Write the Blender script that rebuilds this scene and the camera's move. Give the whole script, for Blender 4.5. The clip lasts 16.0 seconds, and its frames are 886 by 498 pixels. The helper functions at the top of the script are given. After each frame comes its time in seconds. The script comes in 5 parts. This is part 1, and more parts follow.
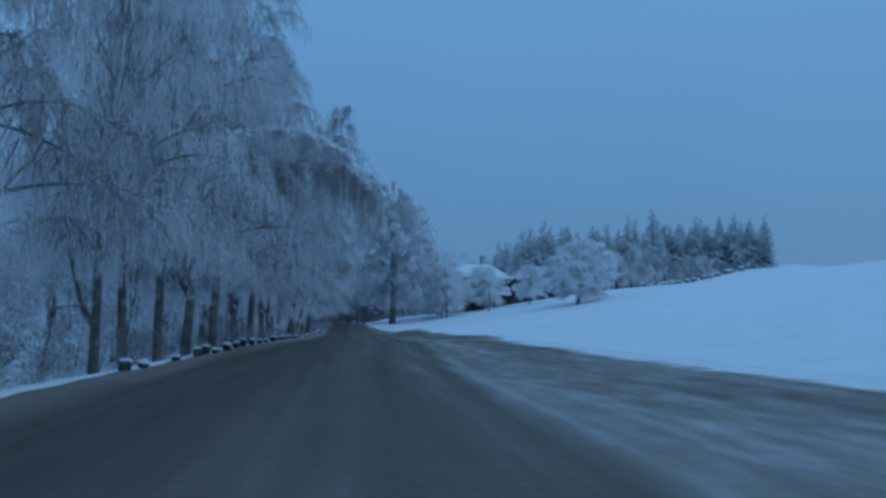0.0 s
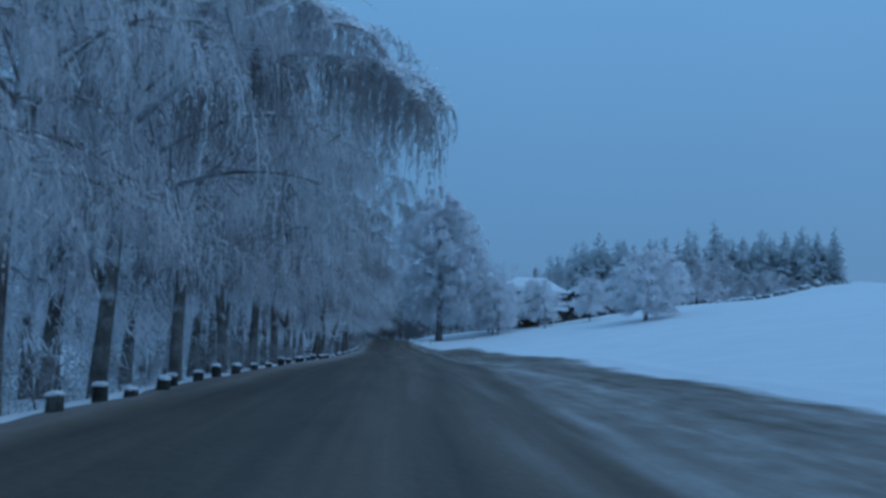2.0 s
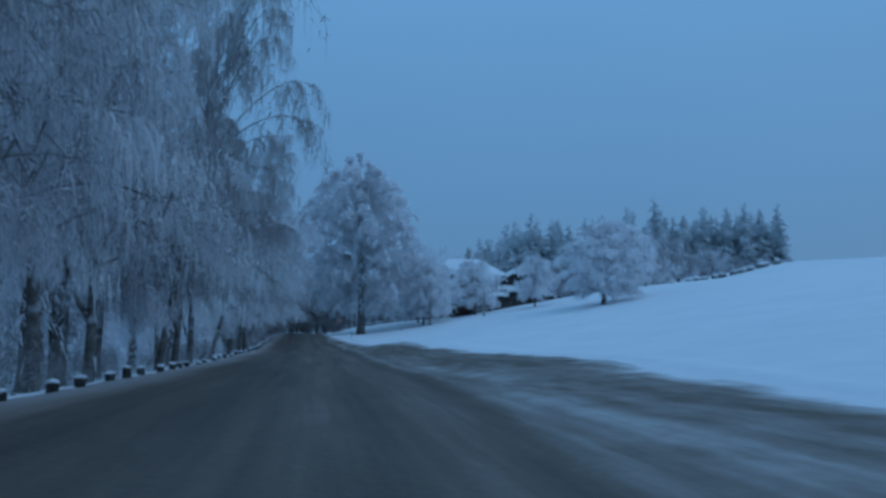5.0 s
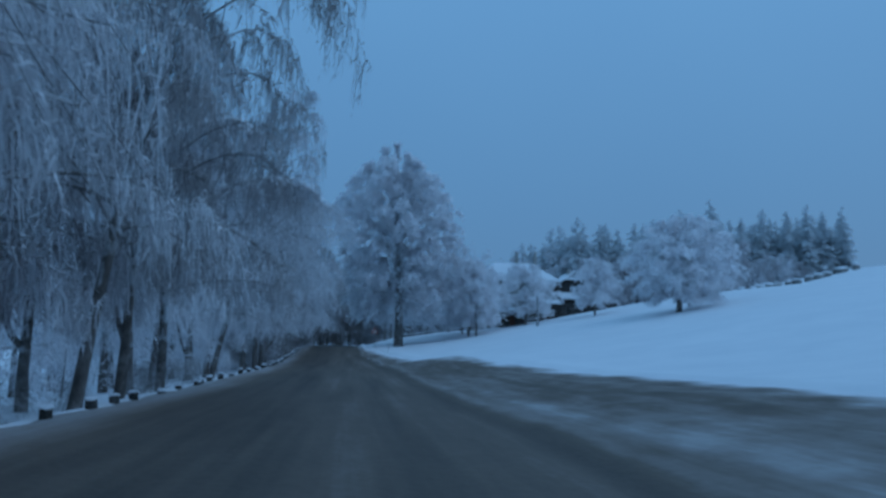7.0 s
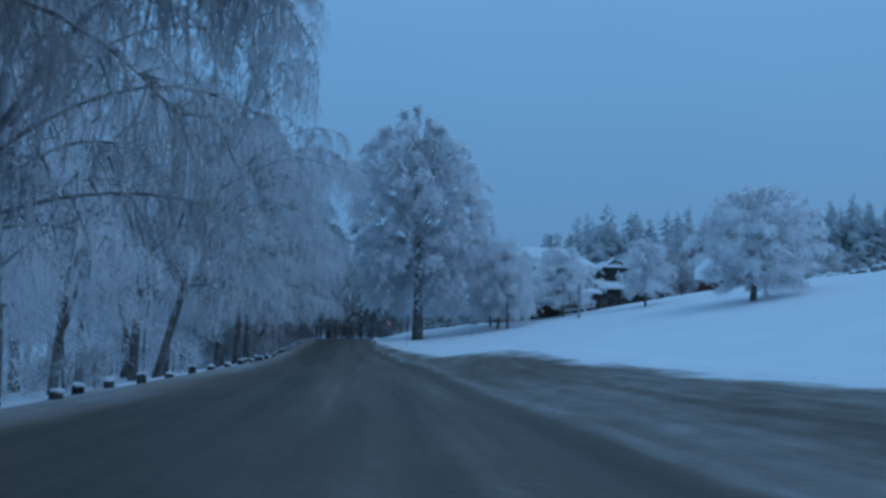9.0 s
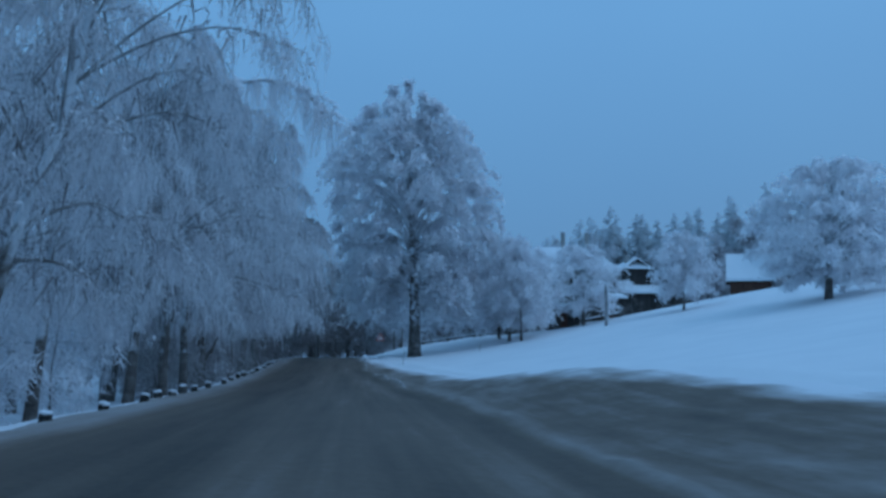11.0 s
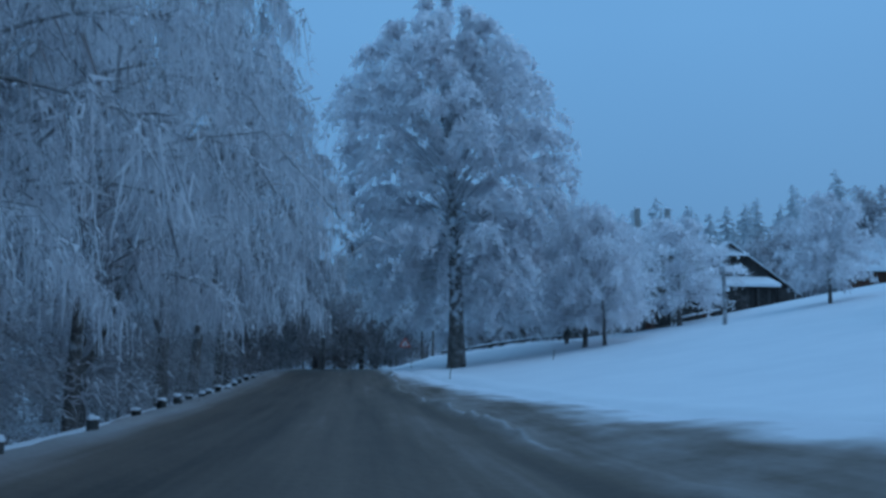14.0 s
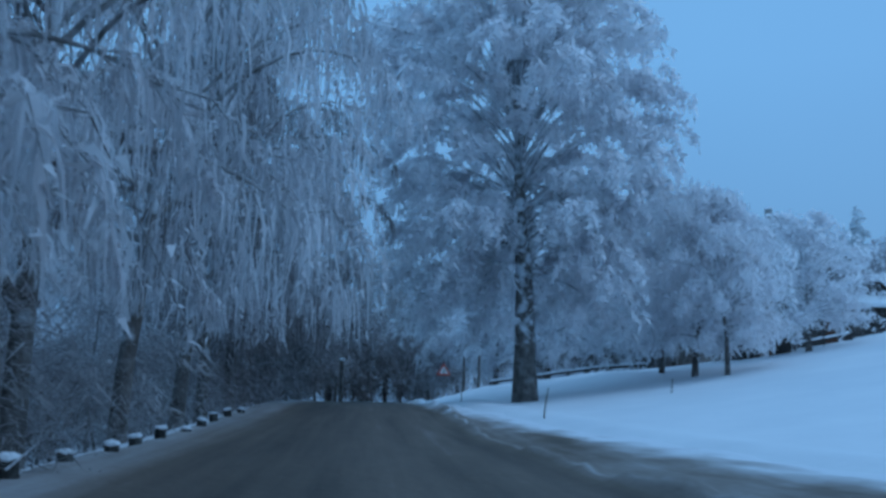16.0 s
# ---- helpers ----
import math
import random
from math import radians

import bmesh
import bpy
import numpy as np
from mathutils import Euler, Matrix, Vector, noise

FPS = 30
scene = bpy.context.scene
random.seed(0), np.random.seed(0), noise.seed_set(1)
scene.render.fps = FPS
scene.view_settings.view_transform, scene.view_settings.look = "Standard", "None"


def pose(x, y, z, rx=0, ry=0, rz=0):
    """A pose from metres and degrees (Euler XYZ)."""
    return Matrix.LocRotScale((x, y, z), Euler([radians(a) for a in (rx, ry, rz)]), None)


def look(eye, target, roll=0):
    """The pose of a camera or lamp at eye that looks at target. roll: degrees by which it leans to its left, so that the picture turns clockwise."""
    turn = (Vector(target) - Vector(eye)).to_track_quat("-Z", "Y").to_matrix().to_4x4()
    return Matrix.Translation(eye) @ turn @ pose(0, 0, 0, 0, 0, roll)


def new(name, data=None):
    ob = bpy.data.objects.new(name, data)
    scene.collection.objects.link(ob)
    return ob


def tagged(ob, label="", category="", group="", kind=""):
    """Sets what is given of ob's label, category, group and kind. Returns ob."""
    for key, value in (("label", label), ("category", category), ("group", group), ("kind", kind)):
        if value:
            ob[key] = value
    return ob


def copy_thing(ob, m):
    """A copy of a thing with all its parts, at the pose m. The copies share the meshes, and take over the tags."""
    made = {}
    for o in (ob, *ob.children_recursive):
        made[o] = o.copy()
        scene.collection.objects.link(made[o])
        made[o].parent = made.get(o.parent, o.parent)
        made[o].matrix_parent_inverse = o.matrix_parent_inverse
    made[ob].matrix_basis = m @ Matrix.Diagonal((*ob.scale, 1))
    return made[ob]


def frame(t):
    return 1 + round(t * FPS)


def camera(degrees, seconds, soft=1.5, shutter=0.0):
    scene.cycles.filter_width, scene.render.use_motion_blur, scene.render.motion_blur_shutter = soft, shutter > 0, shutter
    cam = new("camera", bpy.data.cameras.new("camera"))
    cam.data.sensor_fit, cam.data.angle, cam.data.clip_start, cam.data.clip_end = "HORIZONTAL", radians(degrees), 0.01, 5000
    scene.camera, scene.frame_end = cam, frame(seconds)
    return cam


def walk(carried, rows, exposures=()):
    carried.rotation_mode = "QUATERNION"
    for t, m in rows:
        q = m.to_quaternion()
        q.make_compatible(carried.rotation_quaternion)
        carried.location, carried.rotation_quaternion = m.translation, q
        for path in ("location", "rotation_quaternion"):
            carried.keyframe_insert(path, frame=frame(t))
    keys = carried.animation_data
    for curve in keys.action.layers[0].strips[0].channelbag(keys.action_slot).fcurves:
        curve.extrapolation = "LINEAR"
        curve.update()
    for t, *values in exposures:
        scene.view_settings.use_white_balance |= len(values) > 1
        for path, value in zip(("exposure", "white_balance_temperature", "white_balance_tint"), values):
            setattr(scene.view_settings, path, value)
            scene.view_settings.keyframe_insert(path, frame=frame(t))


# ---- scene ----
cam = camera(46.1, 16.0, soft=3.0, shutter=0.25)
PATH = [
    (0, (0.127, -1.719, 0.868), (0.298, 0.267, 1.024), 1.9),
    (0.5, (0.158, 2.349, 0.867), (0.294, 4.338, 1.029), 1.7),
    (1, (0.24, 6.435, 0.865), (0.341, 8.426, 1.031), 1.9),
    (1.5, (0.247, 10.518, 0.901), (0.331, 12.508, 1.08), 2.8),
    (2, (0.307, 14.673, 1.006), (0.392, 16.663, 1.191), 2.5),
    (2.5, (0.336, 18.844, 1.086), (0.433, 20.835, 1.247), 2.1),
    (3, (0.538, 23.088, 1.102), (0.67, 25.076, 1.268), 2.0),
    (3.5, (0.738, 27.356, 1.114), (0.941, 29.341, 1.261), 1.3),
    (6, (1.351, 48.693, 1.228), (1.593, 50.67, 1.416), 1.0),
    (6.5, (1.332, 53.026, 1.249), (1.56, 55.005, 1.431), 1.4),
    (7, (1.406, 57.49, 1.272), (1.582, 59.473, 1.467), 1.1),
    (7.5, (1.379, 61.998, 1.213), (1.532, 63.982, 1.41), 1.2),
    (8, (1.417, 66.639, 1.094), (1.56, 68.625, 1.28), 1.5),
    (8.5, (1.428, 71.339, 1.029), (1.569, 73.325, 1.219), 1.4),
    (9, (1.508, 76.084, 1.012), (1.66, 78.069, 1.2), 1.6),
    (11.5, (1.726, 99.482, 1.073), (1.905, 101.461, 1.306), 0.1),
    (12, (1.697, 104.104, 1.117), (1.874, 106.081, 1.365), 1.4),
    (12.5, (1.591, 108.625, 1.114), (1.771, 110.599, 1.376), 0.7),
    (13, (1.528, 113.26, 1.134), (1.704, 115.235, 1.398), -0.1),
    (13.5, (1.343, 117.885, 1.127), (1.51, 119.86, 1.391), -0.4),
    (14, (1.169, 122.598, 1.178), (1.329, 124.576, 1.421), 0.2),
    (14.5, (0.886, 127.234, 1.269), (1.021, 129.213, 1.527), 0.8),
    (15, (0.652, 131.977, 1.261), (0.77, 133.956, 1.524), 0.2),
    (15.5, (0.328, 136.77, 1.24), (0.464, 138.745, 1.518), 0.8),
    (16, (0.009, 141.687, 1.217), (0.146, 143.658, 1.526), 1.1),
]
walk(cam, [(t, look(eye, target, roll)) for t, eye, target, roll in PATH],
     [(0, -0.11), (1, -0.06), (3.5, -0.02), (6, -0.16), (7.5, -0.1), (9, 0.0), (12.5, 0.06), (14.5, 0.15), (16, 0.31)])
# ---- world, sun ----
world = bpy.data.worlds.new("winter_dusk")
scene.world = world
world.use_nodes = True
wt = world.node_tree
wt.nodes.clear()
w_out = wt.nodes.new("ShaderNodeOutputWorld")
w_bg = wt.nodes.new("ShaderNodeBackground")
w_sky = wt.nodes.new("ShaderNodeTexSky")
w_sky.sky_type = "NISHITA"
w_sky.sun_disc = False
w_sky.sun_elevation, w_sky.sun_rotation = radians(20), radians(70)
w_co = wt.nodes.new("ShaderNodeTexCoord")
w_sep = wt.nodes.new("ShaderNodeSeparateXYZ")
w_ramp = wt.nodes.new("ShaderNodeValToRGB")
w_noise = wt.nodes.new("ShaderNodeTexNoise")
w_noise.inputs["Scale"].default_value = 3.0
w_noise.inputs["Detail"].default_value = 3.0
w_mul = wt.nodes.new("ShaderNodeMix")
w_mul.data_type, w_mul.blend_type = "RGBA", "SOFT_LIGHT"
w_mul.inputs["Factor"].default_value = 0.06
w_mix = wt.nodes.new("ShaderNodeMix")
w_mix.data_type = "RGBA"
w_mix.inputs["Factor"].default_value = 0.996
els = w_ramp.color_ramp.elements
els[0].position, els[0].color = 0.0, (0.084, 0.220, 0.436, 1)
els[1].position, els[1].color = 1.0, (0.155, 0.402, 0.742, 1)
e = els.new(0.1)
e.color = (0.094, 0.248, 0.485, 1)
e = els.new(0.32)
e.color = (0.125, 0.330, 0.630, 1)
wt.links.new(w_co.outputs["Generated"], w_sep.inputs[0])
wt.links.new(w_sep.outputs["Z"], w_ramp.inputs["Fac"])
wt.links.new(w_co.outputs["Generated"], w_noise.inputs["Vector"])
wt.links.new(w_ramp.outputs["Color"], w_mul.inputs["A"])
wt.links.new(w_noise.outputs["Fac"], w_mul.inputs["B"])
wt.links.new(w_sky.outputs["Color"], w_mix.inputs["A"])
wt.links.new(w_mul.outputs["Result"], w_mix.inputs["B"])
wt.links.new(w_mix.outputs["Result"], w_bg.inputs["Color"])
w_bg.inputs["Strength"].default_value = 1.0
wt.links.new(w_bg.outputs["Background"], w_out.inputs["Surface"])
sun = new("sun", bpy.data.lights.new("sun", "SUN"))
sun.data.energy, sun.data.angle, sun.data.color = 0.5, radians(40), (0.50, 0.70, 1.0)
sun.matrix_world = look((60, 60, 90), (0, 90, 0))


# ---- materials ----
def material(name, colours, scale=1.0, rough=0.9, bump=0.3, bump_scale=12.0, coat=0.0, island=0.0, objrand=0.0, metal=0.0, thin=0.0):
    """Noise between the colours at two scales, with fine relief."""
    m = bpy.data.materials.new(name)
    m.use_nodes = True
    nt = m.node_tree
    b = nt.nodes["Principled BSDF"]
    b.inputs["Roughness"].default_value = rough
    b.inputs["Metallic"].default_value = metal
    b.inputs["Specular IOR Level"].default_value = 0.25
    co = nt.nodes.new("ShaderNodeTexCoord")
    n1 = nt.nodes.new("ShaderNodeTexNoise")
    n1.inputs["Scale"].default_value, n1.inputs["Detail"].default_value = scale, 6.0
    n1.inputs["Roughness"].default_value = 0.62
    nt.links.new(co.outputs["Object"], n1.inputs["Vector"])
    fac = n1.outputs["Fac"]
    for amount, node, out in ((island, "ShaderNodeNewGeometry", "Random Per Island"), (objrand, "ShaderNodeObjectInfo", "Random")):
        if amount:
            g = nt.nodes.new(node)
            a = nt.nodes.new("ShaderNodeMath")
            a.operation = "MULTIPLY_ADD"
            nt.links.new(g.outputs[out], a.inputs[0])
            a.inputs[1].default_value = amount
            s = nt.nodes.new("ShaderNodeMath")
            s.operation = "SUBTRACT"
            nt.links.new(fac, s.inputs[0])
            s.inputs[1].default_value = amount / 2
            nt.links.new(s.outputs[0], a.inputs[2])
            fac = a.outputs[0]
    r = nt.nodes.new("ShaderNodeValToRGB")
    k = len(colours)
    while len(r.color_ramp.elements) < k:
        r.color_ramp.elements.new(0.5)
    for i, c in enumerate(colours):
        r.color_ramp.elements[i].position = 0.3 + 0.4 * i / (k - 1)
        r.color_ramp.elements[i].color = (*c, 1)
    nt.links.new(fac, r.inputs["Fac"])
    nt.links.new(r.outputs["Color"], b.inputs["Base Color"])
    if thin:
        tl = nt.nodes.new("ShaderNodeBsdfTranslucent")
        mx = nt.nodes.new("ShaderNodeMixShader")
        mx.inputs[0].default_value = thin
        nt.links.new(r.outputs["Color"], tl.inputs["Color"])
        nt.links.new(b.outputs[0], mx.inputs[1])
        nt.links.new(tl.outputs[0], mx.inputs[2])
        nt.links.new(mx.outputs[0], nt.nodes["Material Output"].inputs["Surface"])
    if bump:
        n2 = nt.nodes.new("ShaderNodeTexNoise")
        n2.inputs["Scale"].default_value, n2.inputs["Detail"].default_value = bump_scale, 5.0
        nt.links.new(co.outputs["Object"], n2.inputs["Vector"])
        bp = nt.nodes.new("ShaderNodeBump")
        bp.inputs["Strength"].default_value, bp.inputs["Distance"].default_value = bump, 0.05
        nt.links.new(n2.outputs["Fac"], bp.inputs["Height"])
        nt.links.new(bp.outputs["Normal"], b.inputs["Normal"])
    return m


SNOW = material("snow", [(0.74, 0.76, 0.79), (0.82, 0.83, 0.85)], 0.25, 0.7, 0.25, 3.0)
FROST = material("frost", [(0.76, 0.75, 0.77), (0.90, 0.89, 0.905), (0.96, 0.955, 0.96)], 0.5, 0.9, 0.0, island=0.3, thin=0.8)
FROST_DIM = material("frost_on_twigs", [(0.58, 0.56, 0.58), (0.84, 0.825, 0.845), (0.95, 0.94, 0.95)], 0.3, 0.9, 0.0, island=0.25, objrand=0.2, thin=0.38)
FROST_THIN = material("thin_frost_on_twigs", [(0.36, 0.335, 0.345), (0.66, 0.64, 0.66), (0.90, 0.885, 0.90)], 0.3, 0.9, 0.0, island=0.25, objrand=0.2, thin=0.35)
FROST_SPARSE_SHADE = material("sparse_shaded_frost_on_twigs", [(0.29, 0.255, 0.255), (0.43, 0.40, 0.40), (0.59, 0.56, 0.56)], 0.22, 0.9, 0.0, island=0.22, objrand=0.2, thin=0.4)
TWIGS = material("bare_twigs", [(0.19, 0.168, 0.168), (0.30, 0.275, 0.278), (0.45, 0.43, 0.435)], 0.3, 0.9, 0.0, island=0.3, thin=0.2)
# needles paler than their frost alone, the extra tone standing in for distance haze
FIR = material("frosted_hazy_needles", [(0.51, 0.535, 0.555), (0.67, 0.70, 0.715), (0.81, 0.83, 0.85)], 0.4, 0.9, 0.0, island=0.3, thin=0.5)
BARK = material("bark", [(0.07, 0.06, 0.056), (0.14, 0.122, 0.112), (0.28, 0.26, 0.25)], 2.2, 0.95, 0.9, 9.0)
LIMB = material("limb_bark", [(0.12, 0.11, 0.105), (0.29, 0.28, 0.28), (0.56, 0.56, 0.58)], 1.6, 0.95, 0.6, 9.0)
BARK_FROST = material("frosted_bark", [(0.10, 0.09, 0.085), (0.34, 0.34, 0.35), (0.62, 0.64, 0.67), (0.72, 0.74, 0.77)], 1.6, 0.95, 0.6, 9.0)


def trunk_material(name, frost):
    """Dark bark below, more and more frost-crusted with height."""
    m = material(name, [(0.07, 0.06, 0.056), (0.14, 0.122, 0.112), (0.28, 0.26, 0.25)], 2.2, 0.95, 0.9, 9.0)
    nt = m.node_tree
    b = nt.nodes["Principled BSDF"]
    base = b.inputs["Base Color"].links[0].from_socket
    co = nt.nodes.new("ShaderNodeTexCoord")
    sep = nt.nodes.new("ShaderNodeSeparateXYZ")
    nt.links.new(co.outputs["Object"], sep.inputs[0])
    n = nt.nodes.new("ShaderNodeTexNoise")
    n.inputs["Scale"].default_value, n.inputs["Detail"].default_value = 1.7, 5.0
    nt.links.new(co.outputs["Object"], n.inputs["Vector"])
    mr = nt.nodes.new("ShaderNodeMapRange")
    mr.inputs["From Min"].default_value, mr.inputs["From Max"].default_value = 0.8, 5.0
    mr.inputs["To Min"].default_value, mr.inputs["To Max"].default_value = -0.22, frost
    nt.links.new(sep.outputs["Z"], mr.inputs["Value"])
    add = nt.nodes.new("ShaderNodeMath")
    nt.links.new(n.outputs["Fac"], add.inputs[0])
    nt.links.new(mr.outputs[0], add.inputs[1])
    r = nt.nodes.new("ShaderNodeValToRGB")
    r.color_ramp.elements[0].position, r.color_ramp.elements[1].position = 0.46, 0.6
    nt.links.new(add.outputs[0], r.inputs["Fac"])
    mx = nt.nodes.new("ShaderNodeMix")
    mx.data_type = "RGBA"
    nt.links.new(r.outputs["Color"], mx.inputs["Factor"])
    nt.links.new(base, mx.inputs["A"])
    mx.inputs["B"].default_value = (0.66, 0.68, 0.71, 1)
    nt.links.new(mx.outputs["Result"], b.inputs["Base Color"])
    return m


TRUNK = trunk_material("trunk_bark", 0.20)
TRUNK_DARK = trunk_material("trunk_bark_patchy_frost", 0.03)
TIMBER = material("weathered_timber", [(0.045, 0.038, 0.036), (0.085, 0.074, 0.07)], 3.0, 0.85, 0.5, 14.0, objrand=0.3)
TIMBER_RED = material("red_brown_timber", [(0.08, 0.035, 0.025), (0.13, 0.06, 0.04)], 3.0, 0.85, 0.5, 14.0, objrand=0.3)
PLASTER = material("grey_plaster", [(0.28, 0.27, 0.26), (0.36, 0.35, 0.33)], 0.8, 0.9, 0.3, 20.0)
STONE = material("concrete_post", [(0.03, 0.028, 0.026), (0.06, 0.056, 0.052), (0.12, 0.115, 0.11)], 5.0, 0.95, 0.6, 25.0, objrand=0.3)
FIELD_STONE = material("field_stone", [(0.12, 0.115, 0.11), (0.20, 0.195, 0.19), (0.32, 0.315, 0.31)], 2.0, 0.95, 0.6, 8.0, objrand=0.3)
DARKGLASS = material("window_glass", [(0.02, 0.022, 0.025), (0.03, 0.03, 0.035)], 2.0, 0.1, 0.0)
STEEL = material("galvanised_steel", [(0.22, 0.22, 0.23), (0.30, 0.30, 0.31)], 6.0, 0.5, 0.1, 30.0, metal=0.6)
SIGN_RED = material("sign_red", [(0.50, 0.06, 0.04), (0.58, 0.08, 0.05)], 4.0, 0.5, 0.0)
SIGN_WHITE = material("sign_white", [(0.6, 0.6, 0.58), (0.72, 0.72, 0.7)], 4.0, 0.5, 0.0)
SIGN_BLACK = material("sign_black", [(0.02, 0.02, 0.02), (0.03, 0.03, 0.03)], 4.0, 0.5, 0.0)
BRUSH = material("bare_brush", [(0.20, 0.185, 0.18), (0.34, 0.325, 0.32), (0.54, 0.53, 0.53)], 0.6, 0.9, 0.0, island=0.5, thin=0.3)
BROWN = material("brown_brush", [(0.09, 0.075, 0.07), (0.15, 0.13, 0.12), (0.26, 0.24, 0.23)], 0.6, 0.9, 0.0, island=0.5, thin=0.2)
STALK = material("dry_stalk", [(0.10, 0.075, 0.05), (0.16, 0.13, 0.10)], 8.0, 0.9, 0.0)


def road_material():
    """Grey-brown slush: wheel tracks along the road, lighter ridges between them, mottled churned snow on the lay-by."""
    m = bpy.data.materials.new("slushy_road")
    m.use_nodes = True
    nt = m.node_tree
    b = nt.nodes["Principled BSDF"]
    N = nt.nodes.new

    def math_node(op, a, c=None, d=None):
        n = N("ShaderNodeMath")
        n.operation = op
        for i, v in enumerate((a, c, d)):
            if v is None:
                continue
            if hasattr(v, "links"):
                nt.links.new(v, n.inputs[i])
            else:
                n.inputs[i].default_value = v
        return n.outputs[0]

    def noise_node(scale, stretch, detail=5.0):
        mp = N("ShaderNodeMapping")
        mp.inputs["Scale"].default_value = stretch
        nt.links.new(co.outputs["Object"], mp.inputs["Vector"])
        n = N("ShaderNodeTexNoise")
        n.inputs["Scale"].default_value, n.inputs["Detail"].default_value = scale, detail
        nt.links.new(mp.outputs[0], n.inputs["Vector"])
        return n.outputs["Fac"]

    co = N("ShaderNodeTexCoord")
    uv = N("ShaderNodeUVMap")
    uv.uv_map = "across"
    sep = N("ShaderNodeSeparateXYZ")
    nt.links.new(uv.outputs["UV"], sep.inputs[0])
    wob = noise_node(0.12, (1, 0.35, 1), 3.0)
    x = math_node("ADD", sep.outputs["X"], math_node("MULTIPLY", math_node("SUBTRACT", wob, 0.5), 0.9))
    ramp = N("ShaderNodeValToRGB")
    els = ramp.color_ramp.elements
    marks = [(0.0, 0.56), (0.75, 0.45), (1.3, 0.22), (1.9, 0.12), (2.8, 0.10), (3.6, 0.11), (4.3, 0.18), (5.2, 0.23), (5.8, 0.15), (6.3, 0.20), (7.0, 0.24), (7.3, 0.19), (7.55, 0.12), (7.8, 0.16), (8.0, 0.27), (8.2, 0.38), (8.5, 0.32),
             (9.4, 0.33), (10.3, 0.31), (11.4, 0.27), (13.0, 0.27), (17.0, 0.30)]
    while len(els) < len(marks):
        els.new(0.5)
    for el, (px, v) in zip(els, marks):
        el.position, el.color = px / 18, (v, v, v, 1)
    nt.links.new(math_node("DIVIDE", x, 18.0), ramp.inputs["Fac"])
    streak = noise_node(1.2, (1.0, 0.045, 1), 6.0)
    lines = noise_node(4.2, (1.0, 0.018, 1), 3.0)
    mott = noise_node(0.6, (1.0, 0.13, 1), 5.0)
    grain = noise_node(7.0, (1, 0.6, 1), 4.0)
    v = math_node("ADD", ramp.outputs["Color"], math_node("MULTIPLY", math_node("SUBTRACT", streak, 0.47), 0.40))
    v = math_node("ADD", v, math_node("MULTIPLY", math_node("SUBTRACT", lines, 0.5), 0.20))
    side = math_node("MINIMUM", math_node("MAXIMUM", math_node("MULTIPLY", math_node("SUBTRACT", x, 7.4), 0.5), 0.22), 1.0)
    v = math_node("ADD", v, math_node("MULTIPLY", math_node("MULTIPLY", math_node("SUBTRACT", mott, 0.5), 0.6), side))
    clods = noise_node(1.5, (1.0, 0.4, 1), 6.0)
    v = math_node("ADD", v, math_node("MULTIPLY", math_node("MULTIPLY", math_node("SUBTRACT", clods, 0.5), 0.5), side))
    v = math_node("ADD", v, math_node("MULTIPLY", math_node("SUBTRACT", grain, 0.5), 0.12))
    # a thin crest of clean snow on the ridge of the lay-by, further along the road
    along = math_node("MINIMUM", math_node("MAXIMUM", math_node("MULTIPLY", math_node("SUBTRACT", sep.outputs["Y"], 128.0), 0.06), 0.0), 1.0)
    crest = math_node("MAXIMUM", math_node("SUBTRACT", 1.0, math_node("MULTIPLY", math_node("ABSOLUTE", math_node("SUBTRACT", x, 8.25)), 11.0)), 0.0)
    broken = math_node("MAXIMUM", math_node("SUBTRACT", noise_node(0.9, (1.0, 0.45, 1), 4.0), 0.42), 0.0)
    crest = math_node("MULTIPLY", crest, math_node("MULTIPLY", broken, 1.2))
    v = math_node("ADD", v, math_node("MULTIPLY", along, crest))
    # the slush thins out into the clean snow of the verge
    verge = N("ShaderNodeUVMap")
    verge.uv_map = "verge"
    vsep = N("ShaderNodeSeparateXYZ")
    nt.links.new(verge.outputs["UV"], vsep.inputs[0])
    ragged = math_node("ADD", vsep.outputs["X"], math_node("MULTIPLY", math_node("SUBTRACT", noise_node(0.6, (1.0, 0.5, 1), 5.0), 0.5), 2.6))
    rim = math_node("MINIMUM", math_node("MAXIMUM", math_node("SUBTRACT", 1.1, math_node("MULTIPLY", ragged, 0.55)), 0.0), 1.0)
    v = math_node("ADD", v, math_node("MULTIPLY", rim, 0.95))
    # a paler strip of packed snow beside the ridge, half-way along
    stretch = math_node("MINIMUM", math_node("MAXIMUM", math_node("SUBTRACT", 1.0, math_node("MULTIPLY", math_node("ABSOLUTE", math_node("SUBTRACT", sep.outputs["Y"], 74.0)), 0.045)), 0.0), 0.7)
    pale = math_node("MAXIMUM", math_node("SUBTRACT", 1.0, math_node("MULTIPLY", math_node("ABSOLUTE", math_node("SUBTRACT", x, 9.0)), 1.1)), 0.0)
    v = math_node("ADD", v, math_node("MULTIPLY", math_node("MULTIPLY", stretch, pale), math_node("MULTIPLY", mott, 0.5)))
    # drier, greyer slush on the first stretch
    dry = math_node("MINIMUM", math_node("MAXIMUM", math_node("SUBTRACT", 1.0, math_node("MULTIPLY", math_node("SUBTRACT", sep.outputs["Y"], 40.0), 0.03)), 0.0), 1.0)
